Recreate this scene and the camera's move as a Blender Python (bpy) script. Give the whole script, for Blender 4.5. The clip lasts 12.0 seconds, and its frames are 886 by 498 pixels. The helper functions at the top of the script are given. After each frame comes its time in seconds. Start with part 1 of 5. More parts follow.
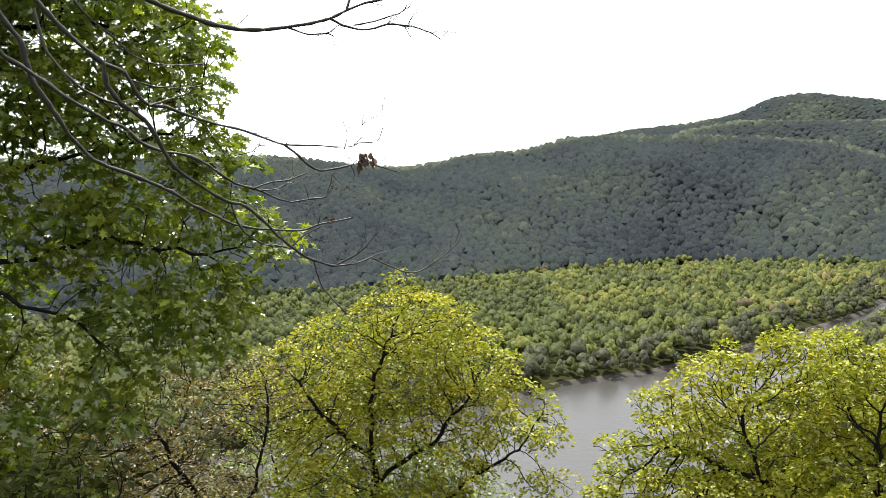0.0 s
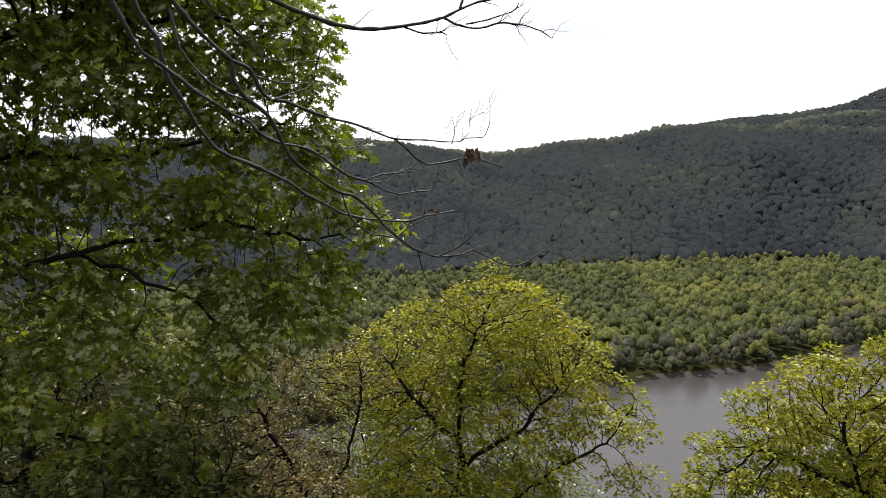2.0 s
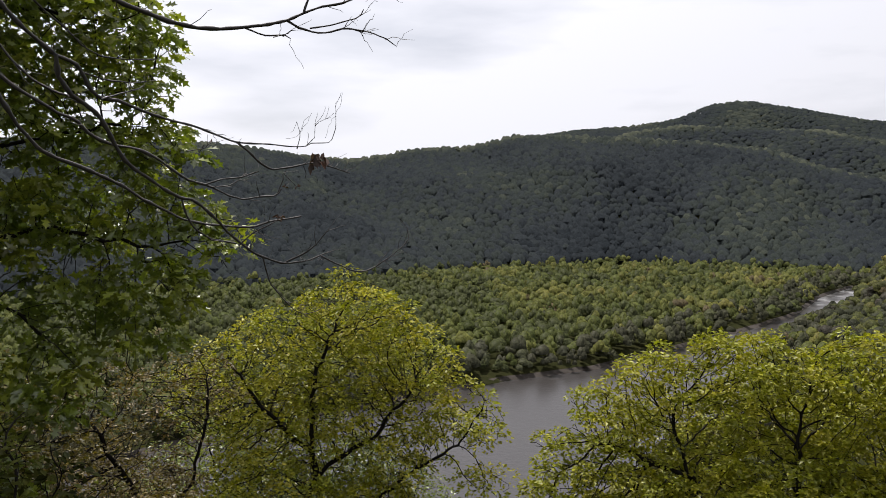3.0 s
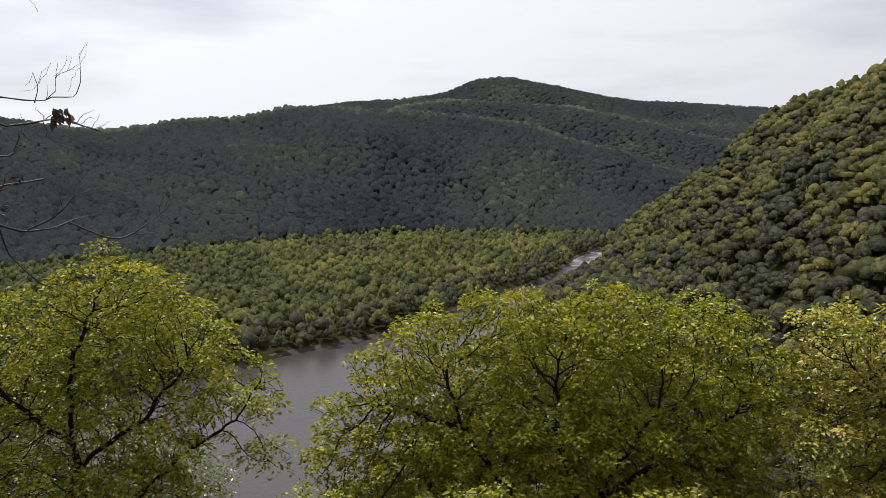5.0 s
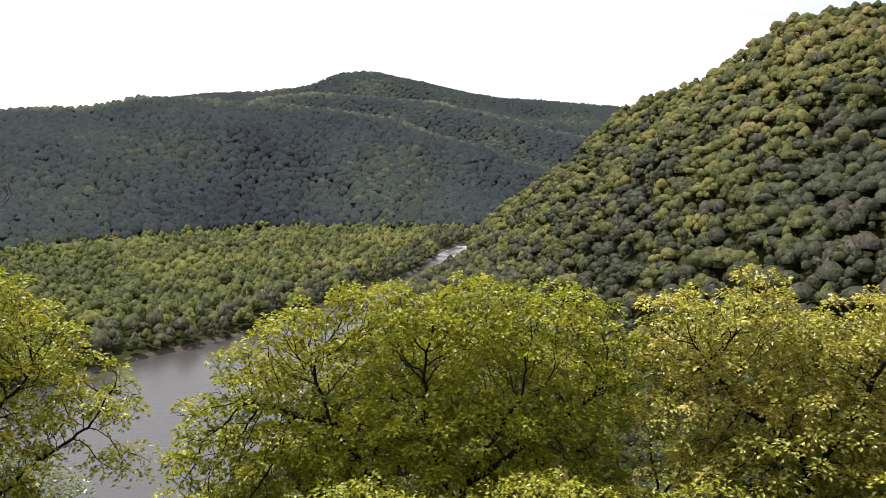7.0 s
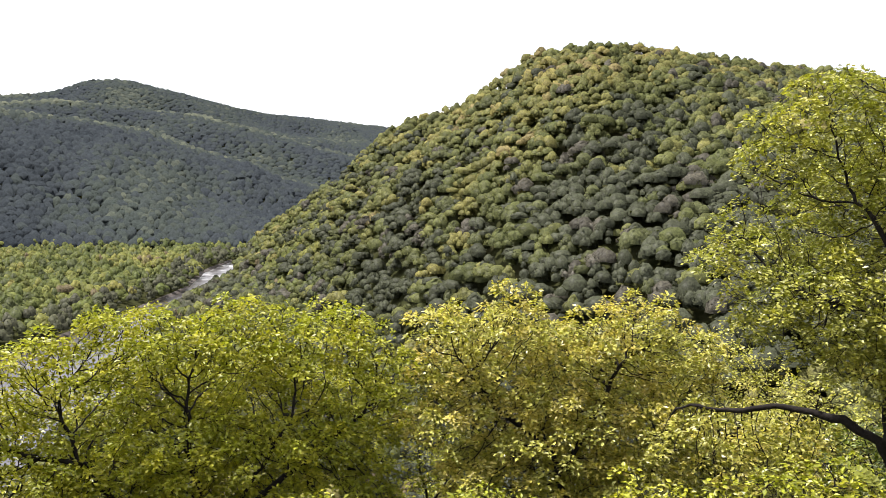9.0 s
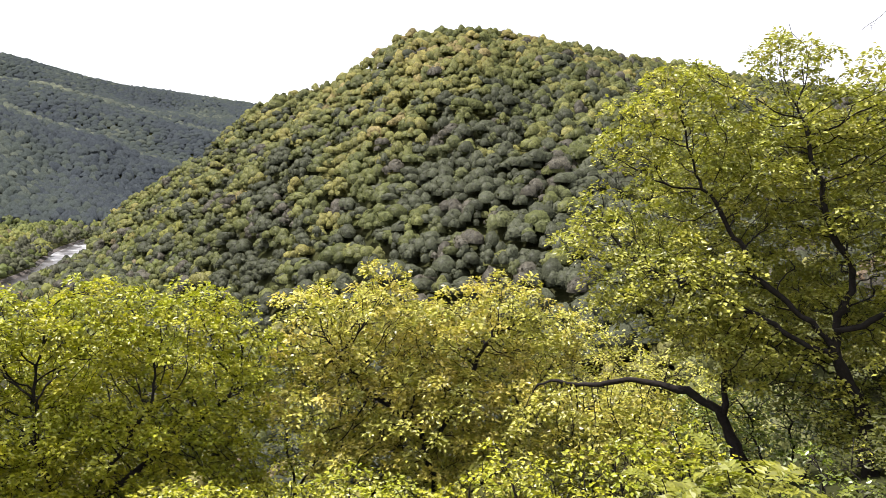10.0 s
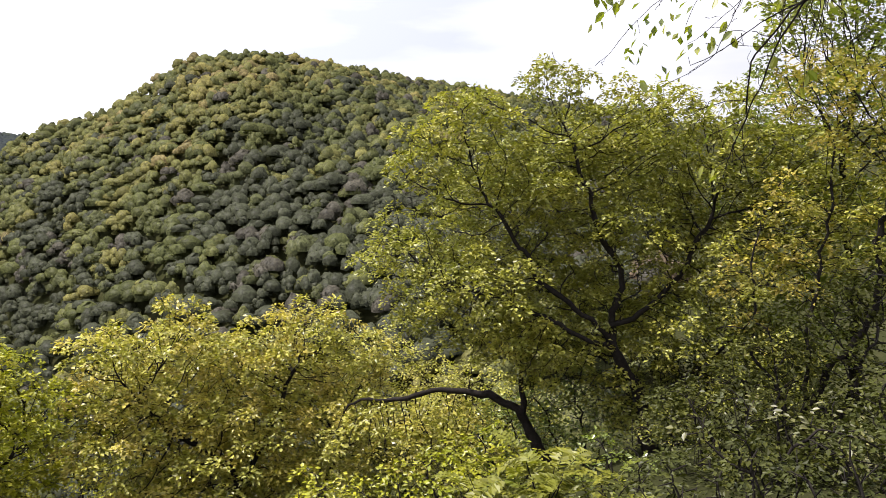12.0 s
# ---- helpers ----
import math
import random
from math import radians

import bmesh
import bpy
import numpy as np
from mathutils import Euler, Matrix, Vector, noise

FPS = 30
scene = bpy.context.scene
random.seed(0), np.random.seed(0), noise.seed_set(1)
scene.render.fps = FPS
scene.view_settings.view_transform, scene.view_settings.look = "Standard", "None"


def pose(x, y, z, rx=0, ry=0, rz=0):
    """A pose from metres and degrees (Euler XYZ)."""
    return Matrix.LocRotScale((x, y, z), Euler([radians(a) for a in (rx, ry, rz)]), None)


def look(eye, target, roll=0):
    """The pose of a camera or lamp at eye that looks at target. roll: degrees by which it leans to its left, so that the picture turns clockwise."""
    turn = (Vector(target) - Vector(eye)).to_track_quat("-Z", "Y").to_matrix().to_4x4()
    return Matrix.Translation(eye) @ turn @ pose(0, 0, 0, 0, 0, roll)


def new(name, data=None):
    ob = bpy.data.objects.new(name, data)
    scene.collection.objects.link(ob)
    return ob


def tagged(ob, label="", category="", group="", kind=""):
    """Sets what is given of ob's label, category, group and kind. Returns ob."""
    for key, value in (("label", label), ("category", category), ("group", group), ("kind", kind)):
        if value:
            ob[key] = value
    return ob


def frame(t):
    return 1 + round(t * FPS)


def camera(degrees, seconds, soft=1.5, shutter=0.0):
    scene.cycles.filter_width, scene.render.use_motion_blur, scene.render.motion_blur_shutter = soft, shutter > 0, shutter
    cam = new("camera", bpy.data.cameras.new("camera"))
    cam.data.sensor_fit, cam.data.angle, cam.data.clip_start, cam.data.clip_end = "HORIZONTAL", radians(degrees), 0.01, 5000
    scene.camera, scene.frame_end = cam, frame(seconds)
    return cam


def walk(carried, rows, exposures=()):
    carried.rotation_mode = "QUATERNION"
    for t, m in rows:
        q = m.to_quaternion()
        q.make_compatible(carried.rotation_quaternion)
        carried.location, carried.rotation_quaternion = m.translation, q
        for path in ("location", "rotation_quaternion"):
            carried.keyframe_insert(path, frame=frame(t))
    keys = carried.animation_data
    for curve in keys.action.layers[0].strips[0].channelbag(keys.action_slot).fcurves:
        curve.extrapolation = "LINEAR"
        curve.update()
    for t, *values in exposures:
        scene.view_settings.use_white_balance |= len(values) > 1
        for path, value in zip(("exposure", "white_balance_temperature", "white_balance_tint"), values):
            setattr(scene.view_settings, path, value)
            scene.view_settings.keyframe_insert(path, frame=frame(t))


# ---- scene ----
cam = camera(59.4, 12.0, 0.7)
PATH = [
    (0.0, look((-0.098, 0.164, 95.041), (-4.212, 9.253, 94.365), -1.79)),
    (0.5, look((-0.063, 0.047, 95.133), (-5.333, 8.541, 94.849), -0.35)),
    (1.0, look((-0.129, -0.009, 95.116), (-5.755, 8.235, 94.505), -0.79)),
    (1.5, look((-0.171, -0.011, 95.111), (-5.786, 8.221, 94.267), -0.63)),
    (2.0, look((-0.142, -0.018, 95.119), (-5.248, 8.539, 94.279), -0.38)),
    (2.5, look((-0.096, -0.050, 95.131), (-4.386, 8.956, 94.440), -0.08)),
    (3.0, look((-0.067, -0.002, 95.112), (-3.508, 9.356, 94.353), 0.12)),
    (3.5, look((-0.019, 0.053, 95.094), (-2.676, 9.663, 94.325), 0.07)),
    (3.7, look((0.000, 0.062, 95.141), (-2.302, 9.757, 94.300), 0.55)),
    (5.3, look((-0.025, 0.000, 94.996), (-0.314, 9.926, 93.810), -0.24)),
    (5.5, look((0.000, 0.000, 95.000), (0.000, 9.925, 93.777), -0.18)),
    (6.0, look((-0.016, 0.026, 94.994), (0.674, 9.937, 93.860), -1.14)),
    (6.5, look((-0.069, -0.042, 95.009), (0.665, 9.854, 93.771), -1.24)),
    (6.7, look((-0.033, -0.036, 94.990), (0.739, 9.862, 93.788), -0.30)),
    (8.3, look((-0.014, 0.025, 94.987), (2.897, 9.515, 93.776), -2.23)),
    (8.5, look((0.001, 0.024, 94.998), (3.140, 9.449, 93.844), -1.66)),
    (9.0, look((-0.003, -0.031, 95.009), (3.894, 9.133, 94.093), 1.28)),
    (9.5, look((-0.013, -0.063, 95.013), (4.750, 8.670, 93.999), 2.37)),
    (10.0, look((0.002, -0.044, 95.010), (5.369, 8.321, 93.905), 2.58)),
    (10.5, look((0.020, -0.025, 95.011), (6.240, 7.752, 94.089), 2.62)),
    (11.0, look((0.041, -0.009, 95.014), (7.098, 7.051, 94.427), 1.91)),
    (11.5, look((-0.000, -0.073, 95.023), (7.712, 6.275, 94.557), 0.71)),
    (12.0, look((-0.132, -0.233, 95.023), (7.193, 6.532, 94.262), -0.05)),
]
EXPOSURES = [(0.0, 1.05, 6200, 6), (0.3, 0.58, 6200, 10), (0.6, -0.02, 6250, 13), (1.2, 0.06, 6250, 14), (2.0, 0.22, 6250, 14), (3.0, -0.15, 6200, 15), (3.7, -0.3, 6150, 15), (5.5, 0.02, 6200, 14),
             (6.0, 0.38, 6200, 14), (6.5, 0.5, 6200, 14), (8.5, 0.9, 6150, 15), (10.0, 1.2, 6150, 16), (11.0, 1.02, 6150, 17), (12.0, 0.78, 6150, 18)]
walk(cam, PATH, EXPOSURES)
EYE = Vector((0.0, 0.0, 95.0))

# ---------------------------------------------------------------- light
SUN_AZ, SUN_EL = -42.0, 61.0
world = bpy.data.worlds.new("sky")
scene.world = world
world.use_nodes = True
wn, wl = world.node_tree.nodes, world.node_tree.links
wn.clear()
w_out, w_bg = wn.new("ShaderNodeOutputWorld"), wn.new("ShaderNodeBackground")
sky = wn.new("ShaderNodeTexSky")
sky.sky_type, sky.sun_disc = "NISHITA", False
sky.sun_elevation, sky.sun_rotation = radians(SUN_EL), radians(SUN_AZ)
sky_gain = wn.new("ShaderNodeVectorMath")
sky_gain.operation = "SCALE"
sky_gain.inputs["Scale"].default_value = 1.0
coord, mapping = wn.new("ShaderNodeTexCoord"), wn.new("ShaderNodeMapping")
mapping.inputs["Scale"].default_value = (1.0, 1.0, 4.5)
clouds = wn.new("ShaderNodeTexNoise")
clouds.inputs["Scale"].default_value, clouds.inputs["Detail"].default_value = 2.1, 6.0
veil = wn.new("ShaderNodeMapRange")
veil.inputs["From Min"].default_value, veil.inputs["From Max"].default_value = 0.30, 0.52
veil.inputs["To Min"].default_value, veil.inputs["To Max"].default_value = 0.58, 0.98
mix = wn.new("ShaderNodeMix")
mix.data_type = "RGBA"
# cloud is brighter round the sun
toward, glow = wn.new("ShaderNodeVectorMath"), wn.new("ShaderNodeMapRange")
toward.operation = "DOT_PRODUCT"
toward.inputs[1].default_value = (math.sin(radians(SUN_AZ)) * math.cos(radians(SUN_EL)), math.cos(radians(SUN_AZ)) * math.cos(radians(SUN_EL)), math.sin(radians(SUN_EL)))
glow.inputs["From Min"].default_value, glow.inputs["From Max"].default_value = -0.4, 0.75
glow.inputs["To Min"].default_value, glow.inputs["To Max"].default_value = 6.0, 25.0
wl.new(coord.outputs["Generated"], toward.inputs[0])
wl.new(toward.outputs["Value"], glow.inputs["Value"])
wl.new(glow.outputs["Result"], mix.inputs["B"])
wl.new(coord.outputs["Generated"], mapping.inputs["Vector"])
wl.new(mapping.outputs["Vector"], clouds.inputs["Vector"])
wl.new(clouds.outputs["Fac"], veil.inputs["Value"])
wl.new(veil.outputs["Result"], mix.inputs["Factor"])
wl.new(sky.outputs["Color"], sky_gain.inputs[0])
wl.new(sky_gain.outputs["Vector"], mix.inputs["A"])
wl.new(mix.outputs["Result"], w_bg.inputs["Color"])
w_bg.inputs["Strength"].default_value = 0.051
wl.new(w_bg.outputs["Background"], w_out.inputs["Surface"])

sun_data = bpy.data.lights.new("sun", "SUN")
sun_data.energy, sun_data.angle, sun_data.color = 5.0, radians(1.5), (1.0, 0.94, 0.84)
sun = new("sun", sun_data)
sa, se = radians(SUN_AZ), radians(SUN_EL)
sun_way = Vector((math.sin(sa) * math.cos(se), math.cos(sa) * math.cos(se), math.sin(se)))
sun.matrix_world = look(tuple(EYE + sun_way * 60), tuple(EYE))


# ---------------------------------------------------------------- materials
def shader(name):
    mat = bpy.data.materials.new(name)
    mat.use_nodes = True
    mat.node_tree.nodes.clear()
    return mat, mat.node_tree.nodes, mat.node_tree.links


def noise_node(n, l, scale, detail=4.0, rough=0.6):
    tc, nz = n.new("ShaderNodeTexCoord"), n.new("ShaderNodeTexNoise")
    nz.inputs["Scale"].default_value, nz.inputs["Detail"].default_value, nz.inputs["Roughness"].default_value = scale, detail, rough
    l.new(tc.outputs["Object"], nz.inputs["Vector"])
    return nz


def ramp_node(n, stops):
    rp = n.new("ShaderNodeValToRGB")
    els = rp.color_ramp.elements
    while len(els) < len(stops):
        els.new(0.5)
    for e, (p, c) in zip(els, stops):
        e.position, e.color = p, (*c, 1.0)
    return rp


def leaf_material(name, stops, glow=0.35, gloss=0.4, fine=1.0, vary=0.35, island=True, rough=0.45, bump=0.0, mottle=0.0):
    """Leaves: a colour by tree (attribute tint), varied leaf by leaf, light shining through, and a waxy gloss."""
    mat, n, l = shader(name)
    at = n.new("ShaderNodeAttribute")
    at.attribute_name = "tint"
    rp = ramp_node(n, stops)
    l.new(at.outputs["Fac"], rp.inputs["Fac"])
    geo = n.new("ShaderNodeNewGeometry")
    nz = noise_node(n, l, fine, 3.0)
    add = n.new("ShaderNodeMath")
    add.operation = "ADD"
    l.new(nz.outputs["Fac"], add.inputs[0])
    if island:
        l.new(geo.outputs["Random Per Island"], add.inputs[1])
    else:
        add.inputs[1].default_value = 0.5
    mr = n.new("ShaderNodeMapRange")
    mr.inputs["From Min"].default_value, mr.inputs["From Max"].default_value = 0.35, 1.65
    mr.inputs["To Min"].default_value, mr.inputs["To Max"].default_value = 1.0 - vary, 1.0 + vary
    l.new(add.outputs[0], mr.inputs["Value"])
    hsv = n.new("ShaderNodeHueSaturation")
    l.new(rp.outputs["Color"], hsv.inputs["Color"])
    l.new(mr.outputs["Result"], hsv.inputs["Value"])
    if mottle:
        # random tone for the dark gaps between sprays in the crown, painted into the colour
        spray, dapple, mul = noise_node(n, l, fine * 0.9, 4.0, 0.7), n.new("ShaderNodeMapRange"), n.new("ShaderNodeMath")
        dapple.inputs["From Min"].default_value, dapple.inputs["From Max"].default_value = 0.36, 0.64
        dapple.inputs["To Min"].default_value, dapple.inputs["To Max"].default_value = 1.0 - mottle, 1.0 + mottle
        mul.operation = "MULTIPLY"
        l.new(spray.outputs["Fac"], dapple.inputs["Value"])
        l.new(dapple.outputs["Result"], mul.inputs[0])
        l.new(mr.outputs["Result"], mul.inputs[1])
        l.new(mul.outputs[0], hsv.inputs["Value"])
    diff, tra, glo = n.new("ShaderNodeBsdfDiffuse"), n.new("ShaderNodeBsdfTranslucent"), n.new("ShaderNodeBsdfGlossy")
    glo.inputs["Roughness"].default_value = rough
    l.new(hsv.outputs["Color"], diff.inputs["Color"])
    warm = n.new("ShaderNodeMix")
    warm.data_type, warm.blend_type = "RGBA", "MULTIPLY"
    warm.inputs["Factor"].default_value = 1.0
    warm.inputs["B"].default_value = (1.15, 1.25, 0.40, 1.0)
    l.new(hsv.outputs["Color"], warm.inputs["A"])
    l.new(warm.outputs["Result"], tra.inputs["Color"])
    if bump:
        leafy = noise_node(n, l, fine * 0.8, 4.0, 0.65)
        bp = n.new("ShaderNodeBump")
        bp.inputs["Strength"].default_value, bp.inputs["Distance"].default_value = bump, 1.6 / fine
        l.new(leafy.outputs["Fac"], bp.inputs["Height"])
        l.new(bp.outputs["Normal"], diff.inputs["Normal"])
    m1, m2 = n.new("ShaderNodeMixShader"), n.new("ShaderNodeMixShader")
    m1.inputs[0].default_value = glow
    l.new(diff.outputs[0], m1.inputs[1])
    l.new(tra.outputs[0], m1.inputs[2])
    m2.inputs[0].default_value = gloss
    l.new(m1.outputs[0], m2.inputs[1])
    l.new(glo.outputs[0], m2.inputs[2])
    out = n.new("ShaderNodeOutputMaterial")
    l.new(m2.outputs[0], out.inputs["Surface"])
    return mat


def plain_material(name, stops, scale, rough=0.85, bump=0.3, detail=6.0, spec=0.3):
    mat, n, l = shader(name)
    nz = noise_node(n, l, scale, detail)
    big = noise_node(n, l, scale * 0.13, 3.0)
    av = n.new("ShaderNodeMix")
    av.inputs[0].default_value = 0.4
    l.new(nz.outputs["Fac"], av.inputs[2])
    l.new(big.outputs["Fac"], av.inputs[3])
    rp = ramp_node(n, stops)
    l.new(av.outputs[0], rp.inputs["Fac"])
    b = n.new("ShaderNodeBsdfPrincipled")
    b.inputs["Roughness"].default_value = rough
    b.inputs["Specular IOR Level"].default_value = spec
    l.new(rp.outputs["Color"], b.inputs["Base Color"])
    bp = n.new("ShaderNodeBump")
    bp.inputs["Strength"].default_value, bp.inputs["Distance"].default_value = bump, 0.3 / scale
    l.new(nz.outputs["Fac"], bp.inputs["Height"])
    l.new(bp.outputs["Normal"], b.inputs["Normal"])
    out = n.new("ShaderNodeOutputMaterial")
    l.new(b.outputs[0], out.inputs["Surface"])
    return mat


SPRING = [(0.0, (0.035, 0.045, 0.020)), (0.10, (0.056, 0.056, 0.036)), (0.22, (0.058, 0.070, 0.022)), (0.5, (0.084, 0.094, 0.027)),
          (0.8, (0.125, 0.125, 0.034)), (0.95, (0.156, 0.144, 0.041)), (1.0, (0.105, 0.086, 0.047))]
# far greens carry a blue-grey cast: distance haze put into the colour
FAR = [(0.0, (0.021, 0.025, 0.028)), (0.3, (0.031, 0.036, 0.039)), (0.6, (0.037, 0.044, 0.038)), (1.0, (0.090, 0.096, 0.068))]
# hill greens with more blue, the hill's thin haze worked into the colour
HILL = [(p, (1.06 * r, 0.98 * g, 1.14 * b)) for p, (r, g, b) in SPRING]
M_HILL = leaf_material("hill_foliage", HILL, 0.14, 0.005, 1.1, 0.32, bump=0.6, mottle=0.32)
M_SLOPE = leaf_material("slope_foliage", SPRING, 0.30, 0.02, 2.0, 0.45)
M_FAR = leaf_material("hazed_far_foliage", FAR, 0.08, 0.0, 0.40, 0.16, False, bump=0.25, mottle=0.18)
M_ISLAND = leaf_material("valley_foliage", SPRING, 0.14, 0.005, 0.7, 0.28, bump=0.5, mottle=0.28)
M_OAK = leaf_material("oak_leaf", [(0.0, (0.153, 0.186, 0.010)), (0.5, (0.256, 0.259, 0.014)), (1.0, (0.353, 0.310, 0.019))], 0.31, 0.032, 1.5, 0.50, rough=0.40)
M_OAK_PALE = leaf_material("pale_oak_leaf", [(0.0, (0.188, 0.197, 0.034)), (0.5, (0.301, 0.289, 0.046)), (1.0, (0.424, 0.338, 0.066))], 0.29, 0.042, 1.5, 0.55, rough=0.40)
# shaded copy of the oak leaf: backlit and shadowed crowns painted darker
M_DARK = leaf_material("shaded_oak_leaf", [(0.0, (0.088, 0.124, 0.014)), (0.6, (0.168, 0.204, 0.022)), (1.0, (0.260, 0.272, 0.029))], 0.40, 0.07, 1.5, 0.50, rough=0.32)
M_RUST = leaf_material("russet_leaf", [(0.0, (0.063, 0.058, 0.008)), (0.5, (0.112, 0.087, 0.013)), (1.0, (0.140, 0.092, 0.017))], 0.36, 0.04, 1.5, 0.50)
M_BARK = plain_material("bark", [(0.25, (0.007, 0.006, 0.005)), (0.55, (0.018, 0.015, 0.013)), (0.8, (0.045, 0.039, 0.034))], 22.0, 0.9, 0.6, 6.0, 0.1)
# leaf colour darkened to stand for bushes lying in shade
M_SHADE_LEAF = leaf_material("shade_darkened_leaf", [(0.0, (0.034, 0.040, 0.009)), (1.0, (0.078, 0.081, 0.013))], 0.15, 0.015, 1.5, 0.40)
M_TWIG = plain_material("grey_twig_bark", [(0.25, (0.010, 0.008, 0.006)), (0.6, (0.029, 0.023, 0.019)), (0.85, (0.099, 0.084, 0.074))], 30.0, 0.6, 0.5, 6.0, 0.6)
M_MUD = plain_material("river_mud", [(0.2, (0.018, 0.016, 0.012)), (0.5, (0.045, 0.037, 0.030)), (0.8, (0.096, 0.081, 0.066))], 0.5, 0.9, 0.4)
M_SOIL = plain_material("leaf_litter", [(0.2, (0.014, 0.016, 0.007)), (0.5, (0.028, 0.030, 0.012)), (0.8, (0.057, 0.050, 0.025))], 0.35, 1.0, 0.5, 6.0, 0.0)


def water_material():
    mat, n, l = shader("river_water")
    nz = noise_node(n, l, 0.35, 5.0)
    rapid = noise_node(n, l, 0.06, 6.0, 0.7)
    tc, sep = n.new("ShaderNodeTexCoord"), n.new("ShaderNodeSeparateXYZ")
    l.new(tc.outputs["Object"], sep.inputs[0])
    up = n.new("ShaderNodeMapRange")
    up.inputs["From Min"].default_value, up.inputs["From Max"].default_value = 680.0, 740.0
    l.new(sep.outputs["Y"], up.inputs["Value"])
    foam = n.new("ShaderNodeMapRange")
    foam.inputs["From Min"].default_value, foam.inputs["From Max"].default_value = 0.46, 0.62
    l.new(rapid.outputs["Fac"], foam.inputs["Value"])
    both = n.new("ShaderNodeMath")
    both.operation = "MULTIPLY"
    l.new(up.outputs["Result"], both.inputs[0])
    l.new(foam.outputs["Result"], both.inputs[1])
    col = n.new("ShaderNodeMix")
    col.data_type = "RGBA"
    col.inputs["A"].default_value, col.inputs["B"].default_value = (0.042, 0.038, 0.036, 1.0), (0.38, 0.38, 0.38, 1.0)
    l.new(both.outputs[0], col.inputs["Factor"])
    b = n.new("ShaderNodeBsdfPrincipled")
    b.inputs["Roughness"].default_value, b.inputs["IOR"].default_value = 0.28, 1.33
    l.new(col.outputs["Result"], b.inputs["Base Color"])
    bp = n.new("ShaderNodeBump")
    bp.inputs["Strength"].default_value, bp.inputs["Distance"].default_value = 0.5, 0.25
    l.new(nz.outputs["Fac"], bp.inputs["Height"])
    l.new(bp.outputs["Normal"], b.inputs["Normal"])
    out = n.new("ShaderNodeOutputMaterial")
    l.new(b.outputs[0], out.inputs["Surface"])
    return mat


M_WATER = water_material()


# ---------------------------------------------------------------- mesh helpers
def mesh_of(name, verts, faces, material, tint=None, smooth=False):
    """A mesh from numpy arrays; all faces have the same number of corners."""
    me = bpy.data.meshes.new(name)
    verts, faces = np.asarray(verts, np.float32), np.asarray(faces, np.int32)
    k = faces.shape[1]
    me.vertices.add(len(verts))
    me.vertices.foreach_set("co", verts.ravel())
    me.loops.add(faces.size)
    me.loops.foreach_set("vertex_index", faces.ravel())
    me.polygons.add(len(faces))
    me.polygons.foreach_set("loop_start", np.arange(0, faces.size, k, dtype=np.int32))
    me.polygons.foreach_set("use_smooth", np.full(len(faces), smooth))
    if tint is not None:
        at = me.attributes.new("tint", "FLOAT", "POINT")
        at.data.foreach_set("value", np.asarray(tint, np.float32))
    me.materials.append(material)
    me.update(calc_edges=True)
    me.validate()
    return me


def spot(az, el, r):
    """The place at a bearing and elevation, in degrees, r metres off in plan."""
    a = radians(az)
    return np.array([r * math.sin(a), r * math.cos(a), 95.0 + r * math.tan(radians(el))])


# ---------------------------------------------------------------- terrain
# bearing, elevation and distance of the crests
CREST_A = np.array([(-75, 2.8, 1250), (-50, 3.0, 1300), (-38, 3.05, 1350), (-36.7, 3.12, 1350), (-34, 2.8, 1370), (-30, 2.25, 1410), (-27, 2.05, 1450), (-24.5, 2.35, 1420), (-22, 2.85, 1400),
                    (-18, 3.0, 1350), (-16.8, 3.35, 1350), (-15, 3.75, 1350), (-13, 3.8, 1350), (-7, 3.6, 1350), (-1.7, 3.15, 1350), (2.3, 2.6, 1330), (6, 1.3, 1300), (9, 0.5, 1280),
                    (11.4, -0.5, 1260), (16, -1.5, 1250), (30, -2, 1250)])
CREST_B = np.array([(-75, 0, 1800), (-12, 2.0, 1800), (-7, 4.0, 1900), (-3.3, 4.5, 1900), (0.7, 4.2, 1900), (5.7, 3.9, 1850), (9.7, 3.0, 1800), (13, 2.1, 1750),
                    (16.2, 1.4, 1700), (22, 0.5, 1700), (40, 0, 1700)])
CREST_C = np.array([(-75, 2.4, 2300), (-45, 2.6, 2300), (-36, 2.6, 2300), (-27, 1.7, 2300), (-22.8, 2.2, 2350), (-18, 2.7, 2400), (-15, 3.6, 2400), (-11.2, 4.2, 2400), (-7.3, 4.45, 2400),
                    (-4.4, 4.78, 2400), (-2.9, 5.15, 2400), (-1.6, 5.75, 2400), (0.1, 6.0, 2400), (1.4, 5.92, 2400), (4.8, 5.25, 2400), (8.1, 4.5, 2400), (10.1, 4.18, 2430), (13, 4.0, 2460),
                    (18.8, 3.5, 2500), (30, 2.5, 2500), (70, 1, 2500)])
CREST_H = np.array([(6.5, -6.6, 800), (8.1, -5.6, 770), (11.3, -3.1, 720), (15.3, -0.2, 670), (19, 3.5, 630), (21.4, 4.3, 615), (24.3, 5.4, 600), (25.5, 6.2, 590),
                    (29.5, 9.0, 570), (34, 9.65, 560), (39.3, 8.9, 590), (46.5, 7.7, 660), (50, 7.1, 700), (60, 5.5, 800), (80, 4.5, 900), (110, 3.5, 900)])
FOOT_H = np.array([(6.5, 760, 3), (9, 640, 5), (12, 520, 8), (16, 420, 14), (21, 330, 22), (28, 270, 34), (40, 230, 48), (60, 200, 64), (90, 180, 78)])
